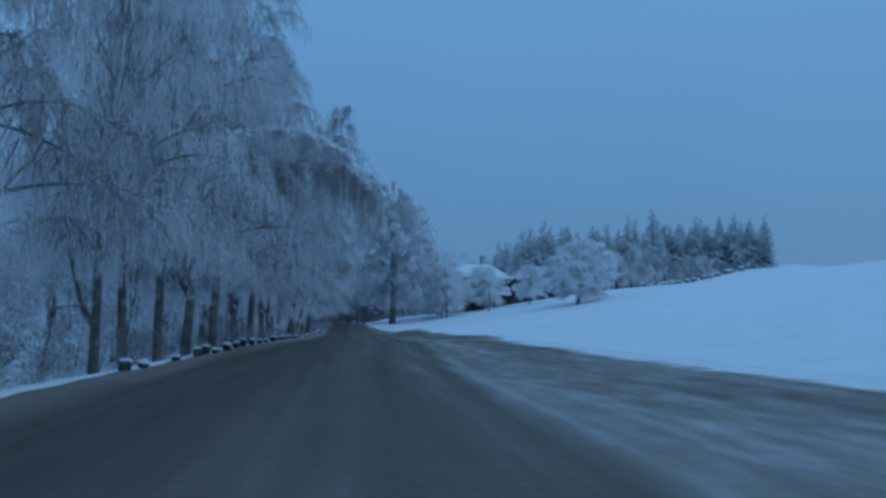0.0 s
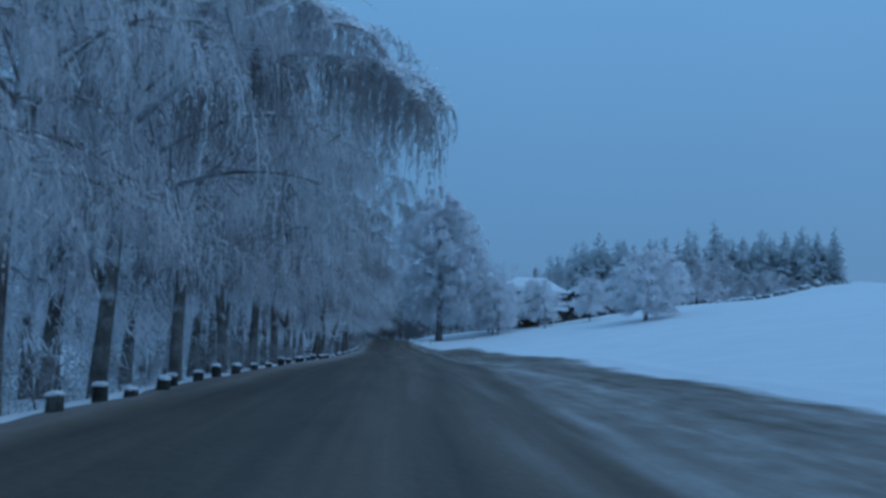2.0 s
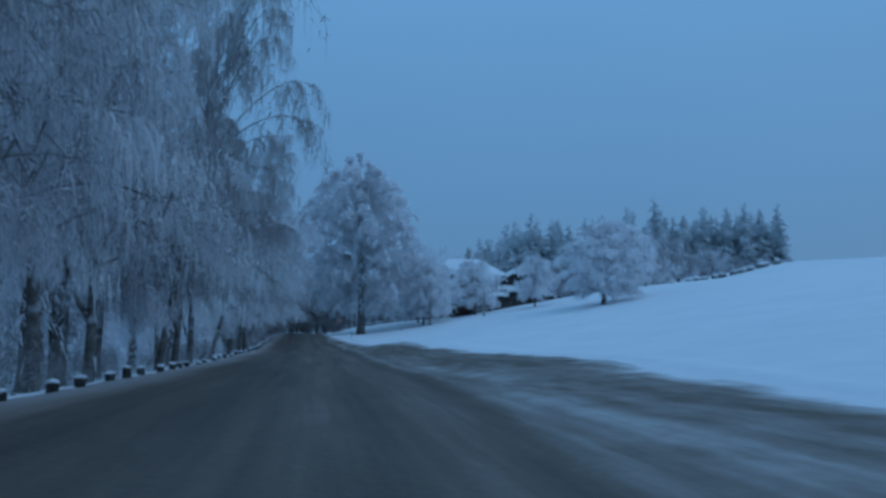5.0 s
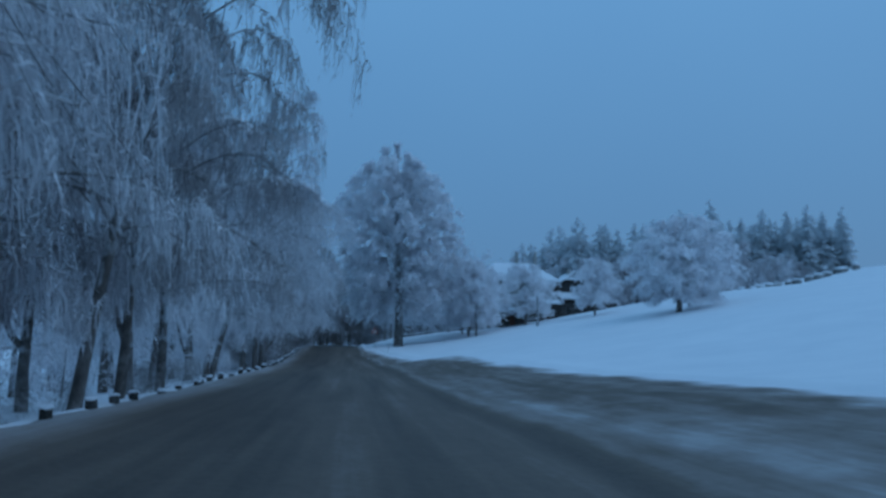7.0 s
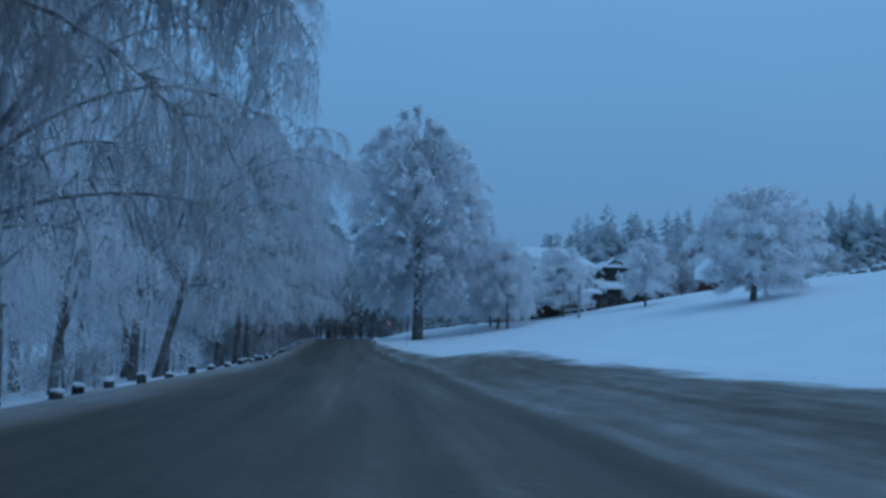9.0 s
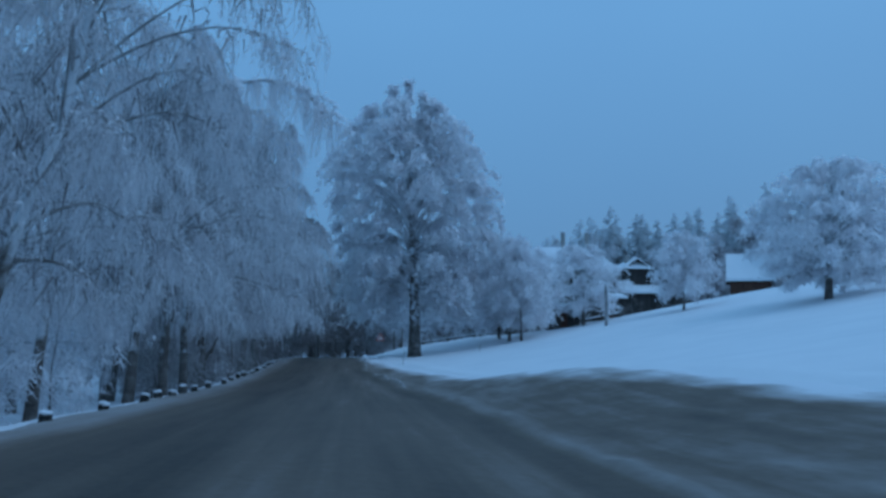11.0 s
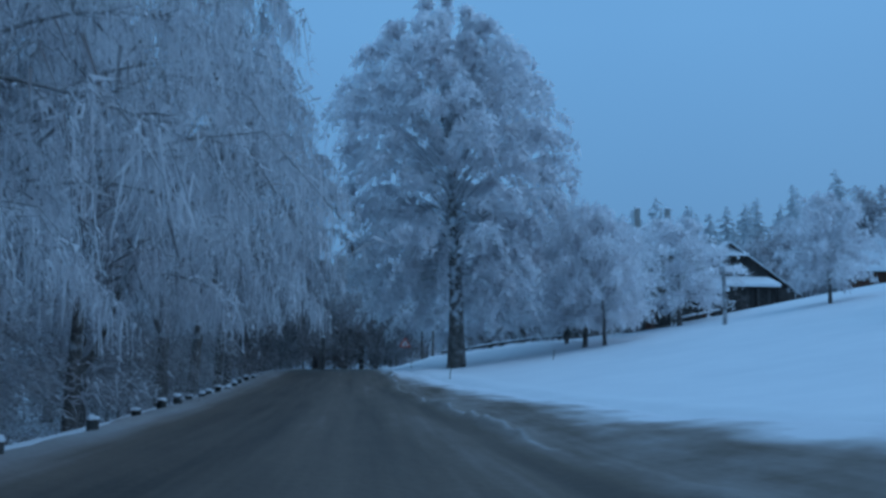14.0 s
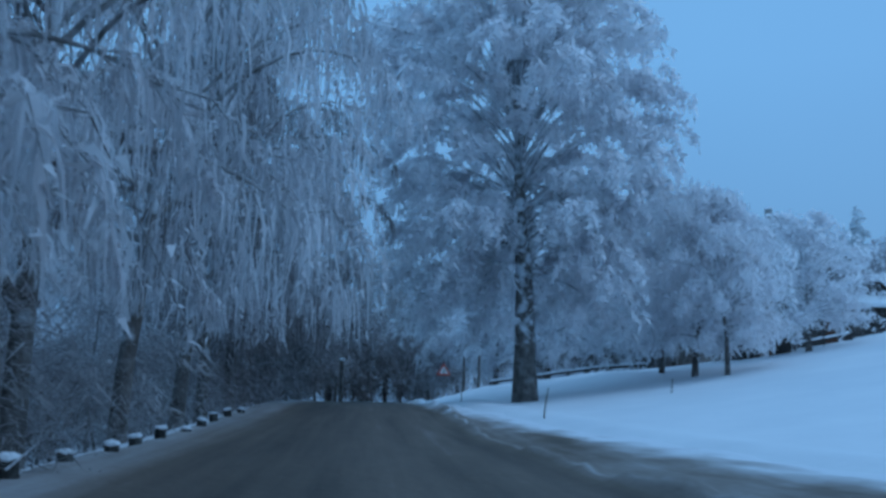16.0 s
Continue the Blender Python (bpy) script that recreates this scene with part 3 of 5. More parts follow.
def draped(seed, H, R, clear, n_limbs, subs, per, drop, twig_w, r0, lean=0.3, fork=0, rise=0.8, foot=0.16, profile=None, low=2.4, sub_len=(0.9, 2.2), fuzz=5, fuzz_len=0.17, tufts=8, tuft_len=0.26, tuft_w=0.10, arch=0.75, pruned=None, spires=0, lift=(-0.1, 0.7), inner=0.28, bare=0, tuft_fluff=0.04, limb_r=0.40, loose=0.0):
    """Meshes of a frosted tree whose boughs arch out and carry curtains of hanging twigs: trunk, branchwork, crown."""
    rng = np.random.default_rng(seed)
    n = 11
    t = np.linspace(0, 1, n)
    la = rng.uniform(0, 2 * np.pi)
    wob = np.cumsum(rng.normal(0, 0.012 * H, (n, 2)), 0) * t[:, None]
    T = np.stack([np.cos(la) * lean * t * 2 + wob[:, 0], np.sin(la) * lean * t * 2 + wob[:, 1], t * H * 0.93], 1)
    T[0] = (0, 0, -0.5)
    trunk = [(T, r0 * np.interp(t, [0, 0.06, 0.25, 0.6, 1], [1.25, 1.0, 0.82, 0.45, 0.06]))]
    for i in range(fork):
        a = rng.uniform(0, 2 * np.pi)
        h0 = H * rng.uniform(0.06, 0.14) * (1.0 if i == 0 else 0.7)
        s = np.linspace(0, 1, 7)
        base = np.array([np.interp(h0, T[:, 2], T[:, j]) for j in range(3)])
        trunk.append((base + np.stack([np.cos(a) * (0.9 * s ** 0.6 + 1.2 * s), np.sin(a) * (0.9 * s ** 0.6 + 1.2 * s), 0.35 * H * s ** 1.3], 1), r0 * np.linspace(0.6, 0.15, 7)))
    limbs, second, spread = [], [], []
    s = np.linspace(0, 1, 9)
    for i in range(n_limbs):
        u = (i + rng.uniform(0.1, 0.9)) / n_limbs
        h = foot + (0.985 - foot) * u
        az = i * 2.39996 + rng.uniform(-0.5, 0.5)
        if pruned and h < pruned[2] and math.cos(az - pruned[0]) > math.cos(pruned[1]):
            continue
        Lr = R * np.interp(h, *zip(*profile)) * (rng.uniform(0.86, 1.08) if i % 3 else rng.uniform(0.3, 0.7))
        hb = clear + max(0.0, h - clear) * rng.uniform(0.5, 0.72)
        if h < clear + 0.12:
            hb = clear + rng.uniform(0.0, 0.26 if spires else 0.12)
        if i < spires:
            h, Lr, hb = 1.06 - 0.03 * i, R * (0.04 + 0.09 * i), 0.6
        base = np.array([np.interp(hb * H, T[:, 2], T[:, j]) for j in range(3)])
        axis = np.array([np.interp(min(h, 0.9) * H, T[:, 2], T[:, j]) for j in range(3)])
        out = np.array([np.cos(az), np.sin(az)])
        tip = np.array([axis[0] + out[0] * Lr, axis[1] + out[1] * Lr, h * H])
        crook = rng.normal(0, 0.12) * Lr
        ctrl = base + (tip - base) * 0.55 + np.array([-out[1] * crook, out[0] * crook, 0])
        ctrl[2] = max(base[2], tip[2]) + rise * 0.28 * Lr * rng.uniform(0.4, 1.2)
        Q = base * ((1 - s) ** 2)[:, None] + ctrl * (2 * s * (1 - s))[:, None] + tip * (s ** 2)[:, None]
        rl = r0 * limb_r * (1 - 0.55 * u)
        limbs.append((Q, rl * np.linspace(1, 0.12, 9)))
        for j in range(subs):
            s0 = 1.0 if j == 0 else inner + (1 - inner) * rng.uniform(0.0, 1.0) ** 0.7
            b = np.array([np.interp(s0, s, Q[:, c]) for c in range(3)])
            a2 = az + (rng.uniform(-0.4, 0.4) if j == 0 else rng.uniform(-1.35, 1.35))
            l2 = rng.uniform(*sub_len) * min(1.0, 0.35 + Lr / R)
            q = np.linspace(0, 1, 6)
            el = rng.uniform(*lift)
            second.append(np.stack([b[0] + np.cos(a2) * l2 * q, b[1] + np.sin(a2) * l2 * q, b[2] + l2 * (el * q - (el + arch * rng.uniform(0.6, 1.2)) * q ** 2)], 1))
            spread.append((a2, rng.uniform(0.45, 1.0)))
    second, spread = np.array(second), np.array(spread)
    m = len(second)
    thin = [(P2[[0, 2, 5]], r0 * 0.07 * np.array([1, 0.6, 0.2])) for P2 in second]
    # curtains of hanging twigs
    own = np.repeat(np.arange(m), per)
    k = len(own)
    u = rng.uniform(0.1, 1.0, k)
    B = along(second, own, u) + rng.normal(0, 0.05, (k, 3))
    L = drop * spread[own, 1] * rng.uniform(0.55, 1.1, k)
    L = np.clip(L, 0.12, np.maximum(0.15, (B[:, 2] - low) * rng.uniform(0.75, 1.15, k)))
    a = spread[own, 0] + rng.normal(0, 1.0, k)
    reach = rng.uniform(0.1, 0.32, k) * np.minimum(1, L)
    q = np.array([0.0, 0.4, 1.0])
    C = B[:, None] + np.stack([np.cos(a)[:, None] * reach[:, None] * q ** 0.5, np.sin(a)[:, None] * reach[:, None] * q ** 0.5, -L[:, None] * q ** 1.25], 2)
    C[:, 1:] += rng.normal(0, 0.04, (k, 2, 3))
    crown = ribbons(rng, C, twig_w * rng.uniform(0.6, 1.4, k))
    # side twigs along them
    own2 = np.repeat(np.arange(k), fuzz)
    P = along(C, own2, rng.uniform(0, 1, len(own2)))
    a = rng.uniform(0, 2 * np.pi, len(P))
    D = np.stack([np.cos(a) * 0.55, np.sin(a) * 0.55, rng.uniform(-0.9, 0.1, len(P))], 1)
    V1, F1 = strands(rng, P, D, fuzz_len * rng.uniform(0.5, 1.5, len(P)), 1.8 * twig_w * rng.uniform(0.6, 1.4, len(P)), np.full(len(P), 0.15), 0)
    # rime lying on the upper side of the branches
    own3 = np.repeat(np.arange(m), tufts)
    P = along(second, own3, rng.uniform(0, 1, len(own3))) + rng.normal(0, tuft_fluff, (len(own3), 3))
    a = rng.uniform(0, 2 * np.pi, len(P))
    D = np.stack([np.cos(a), np.sin(a), rng.uniform(-0.3 - loose, 0.25 + 0.3 * loose, len(P))], 1)
    Lt = tuft_len * rng.uniform(0.5, 1.5, len(P))
    side = np.stack([-np.sin(a), np.cos(a), rng.normal(0, 0.25 + loose, len(P))], 1) * (tuft_w * rng.uniform(0.5, 1.5, len(P)) / 2)[:, None]
    tip = P + D * Lt[:, None]
    tip[:, 2] -= 0.25 * Lt
    V2 = np.stack([P - side, P + side, tip], 1).reshape(-1, 3)
    F2 = np.arange(len(V2)).reshape(-1, 3)
    inside = ()
    if bare:
        # bare inner twigs, their dark colour painting the shade inside the crown
        Q = np.array([l[0] for l in limbs])
        P = along(Q, rng.integers(0, len(Q), bare), rng.uniform(0.12, 0.8, bare)) + rng.normal(0, 0.35, (bare, 3))
        a = rng.uniform(0, 2 * np.pi, bare)
        D = np.stack([np.cos(a) * 0.5, np.sin(a) * 0.5, rng.uniform(-1.0, 0.4, bare)], 1)
        V3, F3 = strands(rng, P, D, 0.75 * rng.uniform(0.5, 1.4, bare), 0.055 * rng.uniform(0.6, 1.4, bare), np.full(bare, 0.2), 0)
        V3[:, 2] = np.maximum(V3[:, 2], low)
        inside = (quads("inner_brushwood", V3, F3),)
    return quads("trunk", *tubes(trunk, 10)), quads("branchwork", *joined(tubes(limbs, 5), tubes(thin, 3))), *inside, mixed("crown", crown, (np.concatenate([V1, V2]), np.concatenate([F1, F2 + len(V1)])))


def mixed(name, four, three):
    """A mesh of quads and triangles."""
    V = np.concatenate([four[0], three[0]])
    idx = np.concatenate([four[1].ravel(), three[1].ravel() + len(four[0])])
    tot = np.concatenate([np.full(len(four[1]), 4, np.int32), np.full(len(three[1]), 3, np.int32)])
    me = bpy.data.meshes.new(name)
    me.vertices.add(len(V))
    me.vertices.foreach_set("co", np.asarray(V, np.float32).ravel())
    me.loops.add(len(idx))
    me.loops.foreach_set("vertex_index", np.asarray(idx, np.int32))
    me.polygons.add(len(tot))
    me.polygons.foreach_set("loop_start", (np.cumsum(tot) - tot).astype(np.int32))
    me.polygons.foreach_set("loop_total", tot)
    me.update(calc_edges=True)
    return me


def fir_meshes(seed, H, R, tiers=38, per=3):
    """A spruce: trunk and tiers of hanging boughs."""
    rng = np.random.default_rng(seed)
    z = np.linspace(0, H, 6)
    trunk = tubes([(np.stack([0 * z, 0 * z, z - 0.4], 1), 0.22 * np.linspace(1, 0.05, 6))], 7)
    P, D, L = [], [], []
    for i in range(tiers):
        u = (i + 0.5) / tiers
        h = H * (0.06 + 0.93 * u)
        r = R * (1 - u) ** 0.55 * rng.uniform(0.75, 1.15) + 0.12
        for j in range(per):
            a = rng.uniform(0, 2 * np.pi)
            lr = r * rng.uniform(0.6, 1.1)
            for q in np.linspace(0.1, 0.85, 4):
                for side in (-0.7, 0.0, 0.7):
                    P.append((np.cos(a) * lr * q, np.sin(a) * lr * q, h + rng.uniform(-0.2, 0.2) - 0.28 * lr * q))
                    D.append((np.cos(a + side), np.sin(a + side), 0.05))
                    L.append(lr * 0.46 * rng.uniform(0.6, 1.3))
    P, D, L = np.array(P), np.array(D), np.array(L)
    V, F = strands(rng, P, D, L, 0.5 * L + 0.2, np.full(len(P), 0.6), 0)
    return quads("trunk", *trunk), quads("crown", V, F)


def tree(name, meshes, m, label, category, group, crown_mat, limb_mat=None, trunk_mat=None):
    """A thing of its own, at pose m: an Empty at its foot with trunk, limbs and crown."""
    root = tagged(new(name), label, category, group)
    root.matrix_basis = m
    made("trunk", meshes[0], trunk_mat or TRUNK, root, "dark bark with patches of frost")
    if len(meshes) > 2:
        made("branchwork", meshes[1], limb_mat or BARK_FROST, root)
    if len(meshes) > 3:
        made("inner_brushwood", meshes[2], TWIGS, root, "bare brown twigs, dark to deepen the shade inside the crown")
    made("crown", meshes[-1], crown_mat, root, "twigs thick with hoar frost")
    return root


def stand(x, y, turn=0.0, s=1.0, sz=None, tilt=0.0, tilt_y=0.0, sink=0.0):
    return pose(x, y, ground_z(x, y) - sink, tilt, tilt_y, turn) @ Matrix.Diagonal((s, s, sz or s, 1))


def hanging_bough(root, seed, pts, drop, n_strands, per, mat, reach=1.3):
    """A long bough over the road with side branches, rime on top and a curtain of hanging twigs, as parts of the tree at root."""
    rng = np.random.default_rng(seed)
    Q = np.array(pts, float)
    s = np.linspace(0, 1, len(Q))
    fine = np.linspace(0, 1, 14)
    C = np.stack([np.interp(fine, s, Q[:, j]) for j in range(3)], 1)
    C[1:-1] = (C[:-2] + C[1:-1] * 2 + C[2:]) / 4
    lines = [(C, np.linspace(0.085, 0.015, 14))]
    sides = [np.stack([np.interp(np.linspace(0, 13, 6), np.arange(14), C[:, j]) for j in range(3)], 1)]
    q6 = np.linspace(0, 1, 6)
    for i in range(22):
        u = 0.2 + 0.8 * (i + rng.uniform(0, 1)) / 22
        b = np.array([np.interp(u, fine, C[:, j]) for j in range(3)])
        a = rng.uniform(-1.3, 1.3) + (0.0 if i % 2 else np.pi / 2 * rng.choice((-1, 1)))
        l = reach * rng.uniform(0.5, 1.1)
        S = np.stack([b[0] + np.cos(a) * l * q6, b[1] + np.sin(a) * l * q6, b[2] + l * (0.35 * q6 - 0.75 * q6 ** 2)], 1)
        sides.append(S)
        lines.append((S[[0, 2, 5]], np.array([0.03, 0.02, 0.008])))
    sides = np.array(sides)
    own = rng.integers(0, len(sides), n_strands)
    B = along(sides, own, rng.uniform(0.1, 1.0, n_strands))
    L = drop * rng.uniform(0.35, 1.0, n_strands) * (0.6 + 0.4 * rng.random(len(sides)))[own]
    a = rng.uniform(0, 2 * np.pi, n_strands)
    out = rng.uniform(0.1, 0.35, n_strands)
    q = np.array([0.0, 0.3, 0.65, 1.0])
    H = B[:, None] + np.stack([np.cos(a)[:, None] * out[:, None] * q ** 0.5, np.sin(a)[:, None] * out[:, None] * q ** 0.5, -L[:, None] * q ** 1.2], 2)
    H[:, 1:] += rng.normal(0, 0.03, (n_strands, 3, 3))
    curtain = ribbons(rng, H, 0.016 * rng.uniform(0.6, 1.4, n_strands))
    own2 = np.repeat(np.arange(n_strands), per)
    P = along(H, own2, rng.uniform(0, 1, len(own2)))
    a = rng.uniform(0, 2 * np.pi, len(P))
    D = np.stack([np.cos(a) * 0.45, np.sin(a) * 0.45, rng.uniform(-1.0, 0.1, len(P))], 1)
    twigs = strands(rng, P, D, 0.17 * rng.uniform(0.5, 1.5, len(P)), 0.026 * rng.uniform(0.6, 1.4, len(P)), np.full(len(P), 0.2), 0)
    n = 2600
    P = along(sides, rng.integers(0, len(sides), n), rng.uniform(0, 1, n)) + rng.normal(0, 0.05, (n, 3)) + np.array([0, 0, 0.03])
    a = rng.uniform(0, 2 * np.pi, n)
    D = np.stack([np.cos(a), np.sin(a), rng.uniform(-0.2, 0.3, n)], 1)
    rime = strands(rng, P, D, 0.2 * rng.uniform(0.5, 1.5, n), 0.06 * rng.uniform(0.6, 1.4, n), np.full(n, 0.25), 0)
    inv = root.matrix_basis.inverted()
    for name, me, m in (("bough", quads("bough", *tubes(lines[:1], 5)), BARK_FROST), *(("side_branch", quads("side_branch", *tubes([q], 5)), BARK_FROST) for q in lines[1:]), ("twig_curtain", mixed("twig_curtain", curtain, twigs), mat), ("rime", quads("rime", *rime), FROST)):
        me.transform(inv)
        made(name, me, m, root, "white rime along the top of the bough" if name == "rime" else "")


rnd = random.Random(11)
WEEP = [draped(100 + i, 14.6 + 1.2 * (i % 3), 5.4, 0.2, 30, 11, 15, 1.2, 0.016, 0.19, lean=0.5, limb_r=0.3, fork=(0, 1, 0, 1, 0)[i], rise=0.9, foot=0.2, low=2.5, profile=BROAD, sub_len=(0.8, 1.9), fuzz=4, fuzz_len=0.18, tufts=12, tuft_len=0.22, tuft_w=0.07, inner=0.4, lift=(0.0, 0.6), bare=1500) for i in range(5)]
FAR_WEEP = [draped(110 + i, 15.4, 5.4, 0.2, 28, 9, 11, 1.4, 0.045, 0.22, lean=0.5, fork=i % 2, rise=0.9, foot=0.18, low=2.2, profile=BROAD, sub_len=(0.8, 1.9), fuzz=3, fuzz_len=0.2, tufts=12, tuft_len=0.24, tuft_w=0.09, inner=0.4, lift=(0.0, 0.6), bare=1200) for i in range(3)]
AVENUE = [(-6.6, 9), (-6.6, 14.5), (-6.9, 19), (-5.8, 23.4), (-6.3, 29.0), (-5.7, 30.8), (-5.8, 36.6), (-5.8, 44.4), (-5.6, 51.5),
          (-5.6, 59.3), (-5.6, 66.8), (-5.8, 74.0), (-4.9, 82.5), (-4.9, 87.5), (-5.2, 95.2), (-8.2, 105), (-8.4, 111), (-6.2, 116.5), (-8.4, 123), (-8.0, 128), (-6.2, 133.4),
          (-5.6, 137), (-5.4, 141), (-5.7, 148.4), (-6.4, 152), (-5.3, 158), (-5.4, 165), (-5.4, 172), (-5.5, 177.5), (-5.5, 184), (-5.8, 191), (-9.2, 79.5), (-9.6, 87), (-9.4, 71), (-9.5, 94), (-9.05, 83.5), (-9.05, 64), (-9.3, 44), (-9.6, 54), (-9.6, 146), (-9.4, 153.5), (-9.8, 161)]
for i, (x, y) in enumerate(AVENUE):
    v = i % 5
    lean_y = 7.0 if 80 < y < 90 and x > -9 else 11.0 if 116 < y < 117 else 2.0 if 150 < y < 180 else rnd.uniform(-2, 3)
    s = rnd.uniform(0.9, 1.08)
    wide = 0.68 if y < 33 else 0.72 if 80 < y < 90 and x > -9 else 0.88 if 90 < y < 97 and x > -9 else 0.8 if 97 < y < 112 and x > -9 or 116 < y < 117 else 0.92 if 35 < y < 46 or 70 < y < 78 and x > -9 else 0.9 if 155 < y < 180 else 1.0
    m = stand(x, y, rnd.uniform(0, 360) + (180 if y == 87.5 else 0), s * wide, s * (1.15 if 145 < y < 180 else 0.97 if y < 33 else 1.1 if y < 95 else 1.0))
    m = Matrix.Translation(m.translation) @ pose(0, 0, 0, 0, lean_y, 0) @ Matrix.Translation(-m.translation) @ m
    root = tree("weeping_birch", WEEP[v] if 12 < y < 150 and x > -9 else FAR_WEEP[i % 3], m, "tall roadside birch with hanging frosted branches", "tree", "avenue trees", TWIGS if y > 181 else FROST_SPARSE_SHADE if 80 < y < 90 and x > -9 else FROST_THIN if 33 < y < 55 or 78 < y < 100 or y < 16 or 163 < y < 181 else FROST_DIM, LIMB)
    if y == 36.6:
        hanging_bough(root, 71, [(x, y, 5.0), (-4.0, 36.0, 6.5), (-1.8, 35.3, 6.8), (-0.3, 35.0, 6.5), (0.7, 34.8, 5.7)], 2.2, 760, 9, FROST_SPARSE_SHADE)
        hanging_bough(root, 72, [(x, y, 6.2), (-4.2, 35.2, 7.6), (-2.2, 34.6, 7.7), (-0.6, 34.4, 7.0)], 1.9, 480, 9, FROST_THIN)
    if y == 95.2 and x > -9:
        hanging_bough(root, 74, [(x, y, 4.6), (-4.0, 94.2, 5.9), (-2.4, 92.9, 7.0), (-0.9, 92.6, 6.9), (-0.2, 92.4, 6.5)], 1.7, 480, 9, FROST_THIN)
        hanging_bough(root, 75, [(x, y, 6.4), (-4.4, 93.0, 8.4), (-3.0, 91.4, 8.7), (-1.6, 90.6, 8.0)], 1.9, 520, 9, FROST_THIN)
    if y == 133.4:
        hanging_bough(root, 73, [(x + 0.4, y, 10.0), (-3.4, 134.4, 11.6), (-1.4, 135.2, 12.2), (0.0, 135.6, 11.7), (0.8, 135.2, 10.4)], 2.2, 480, 9, FROST_DIM, 1.0)

# the wood behind the avenue
WOOD = [broadleaf(200 + i, 13 + 2 * i, 5.2, 0.16, 0.9, 12, 1700, 0.85, 0.20, 0.2, rise=0.7, foot=0.12, low=0.9, subs=4, segs=0, clump=12, fluff=0.3) for i in range(3)]
WOOD_EDGE = [broadleaf(230 + i, 13 + 2 * i, 5.2, 0.16, 0.9, 14, 6200, 0.38, 0.066, 0.2, rise=0.7, foot=0.1, low=0.7, subs=5, segs=0, clump=24, fluff=0.34, hang=0.2) for i in range(3)]
k = 0
for row, (x0, step) in enumerate(((-11.5, 8.0), (-18.5, 9.0), (-28, 13))):
    y = 6.0 + 3 * row
    while y < 262:
        m = stand(x0 + rnd.uniform(-1.8, 1.8), y + rnd.uniform(-2, 2), rnd.uniform(0, 360), rnd.uniform(0.8, 1.1))
        tree("frosted_tree", (WOOD if row else WOOD_EDGE)[k % 3], m, "frosted tree in the wood below the road", "tree", "wood behind the avenue", FROST_DIM)
        y += step
        k += 1
# the wood at the far end of the road
END_WOOD = [broadleaf(220 + i, 13 + 2 * i, 5.2, 0.12, 0.9, 18, 3300, 0.52, 0.135, 0.2, rise=0.7, foot=0.06, low=0.3, subs=6, segs=0, clump=12, fluff=0.35) for i in range(3)]
for x, y in ((-3, 226), (1.5, 232), (5.5, 238), (-0.5, 243), (9, 246), (3.5, 252), (-8, 234), (12, 240), (15, 232), (18, 245), (-12, 246), (22, 236), (26, 246), (31, 240), (37, 246), (7, 258), (-4, 260), (-14, 262), (-9, 272), (-1, 270), (6, 272), (13, 268), (20, 270), (27, 264), (34, 270), (2, 282), (12, 284), (24, 282), (-8, 286)):
    m = stand(x, y, rnd.uniform(0, 360), rnd.uniform(0.85, 1.15))
    # crowns across the road's end are darkened to imitate the wood's shaded inside
    tree("frosted_tree", END_WOOD[k % 3], m, "frosted tree where the road goes into the wood", "tree", "wood at the end of the road", FROST_SPARSE_SHADE if x < 9 and y < 262 else FROST_THIN)
    k += 1

# bare young trees in the mouth of the wood
YOUNG = [broadleaf(240 + i, 7.0 + i, 2.6, 0.07, 0.7, 14, 3800, 0.4, 0.05, 0.09, rise=0.9, foot=0.08, low=0.3, subs=5, segs=0, fluff=0.34) for i in range(2)]
for i, (x, y) in enumerate(((-6.6, 183), (-5.9, 188), (-6.8, 193), (-5.4, 197.5), (-6.4, 203), (-5.0, 207), (-5.8, 213), (-3.8, 218))):
    tree("young_tree", YOUNG[i % 2], stand(x, y, rnd.uniform(0, 360), rnd.uniform(0.85, 1.15)), "bare brown young tree at the mouth of the wood", "tree", "young trees by the wood", TWIGS)

# undergrowth below the road, and brown brush where the road goes into the wood
BUSH = [broadleaf(500 + i, 3.0 + 0.5 * i, 2.3, 0.03, 0.5, 9, 1450, 0.35, 0.057, 0.045, rise=0.8, foot=0.08, low=0.1, subs=4, segs=0) for i in range(3)]
for i in range(74):
    y = 12 + i * 3.1 + rnd.uniform(-1, 1)
    x = float(curve_at(y, ROW_Y, ROW_X)) - rnd.choice((3.6, 4.6, 7.0, 9.5, 13.0) if 92 < y < 132 else (4.6, 5.4, 7.0, 9.5, 13.0)) - rnd.uniform(0, 1.2)
    brown = y < 88 and i % 4 == 0
    tree("brown_bush" if brown else "frosted_shrub", BUSH[i % 3], stand(x, y, rnd.uniform(0, 360), rnd.uniform(0.6, 1.1) if not 92 < y < 132 else rnd.uniform(0.9, 1.4)),
         "low brown brush below the road" if brown else "low frosted shrub below the road", "shrub", "undergrowth below the road", BRUSH if brown else FROST_THIN if y > 137 else FROST_DIM)
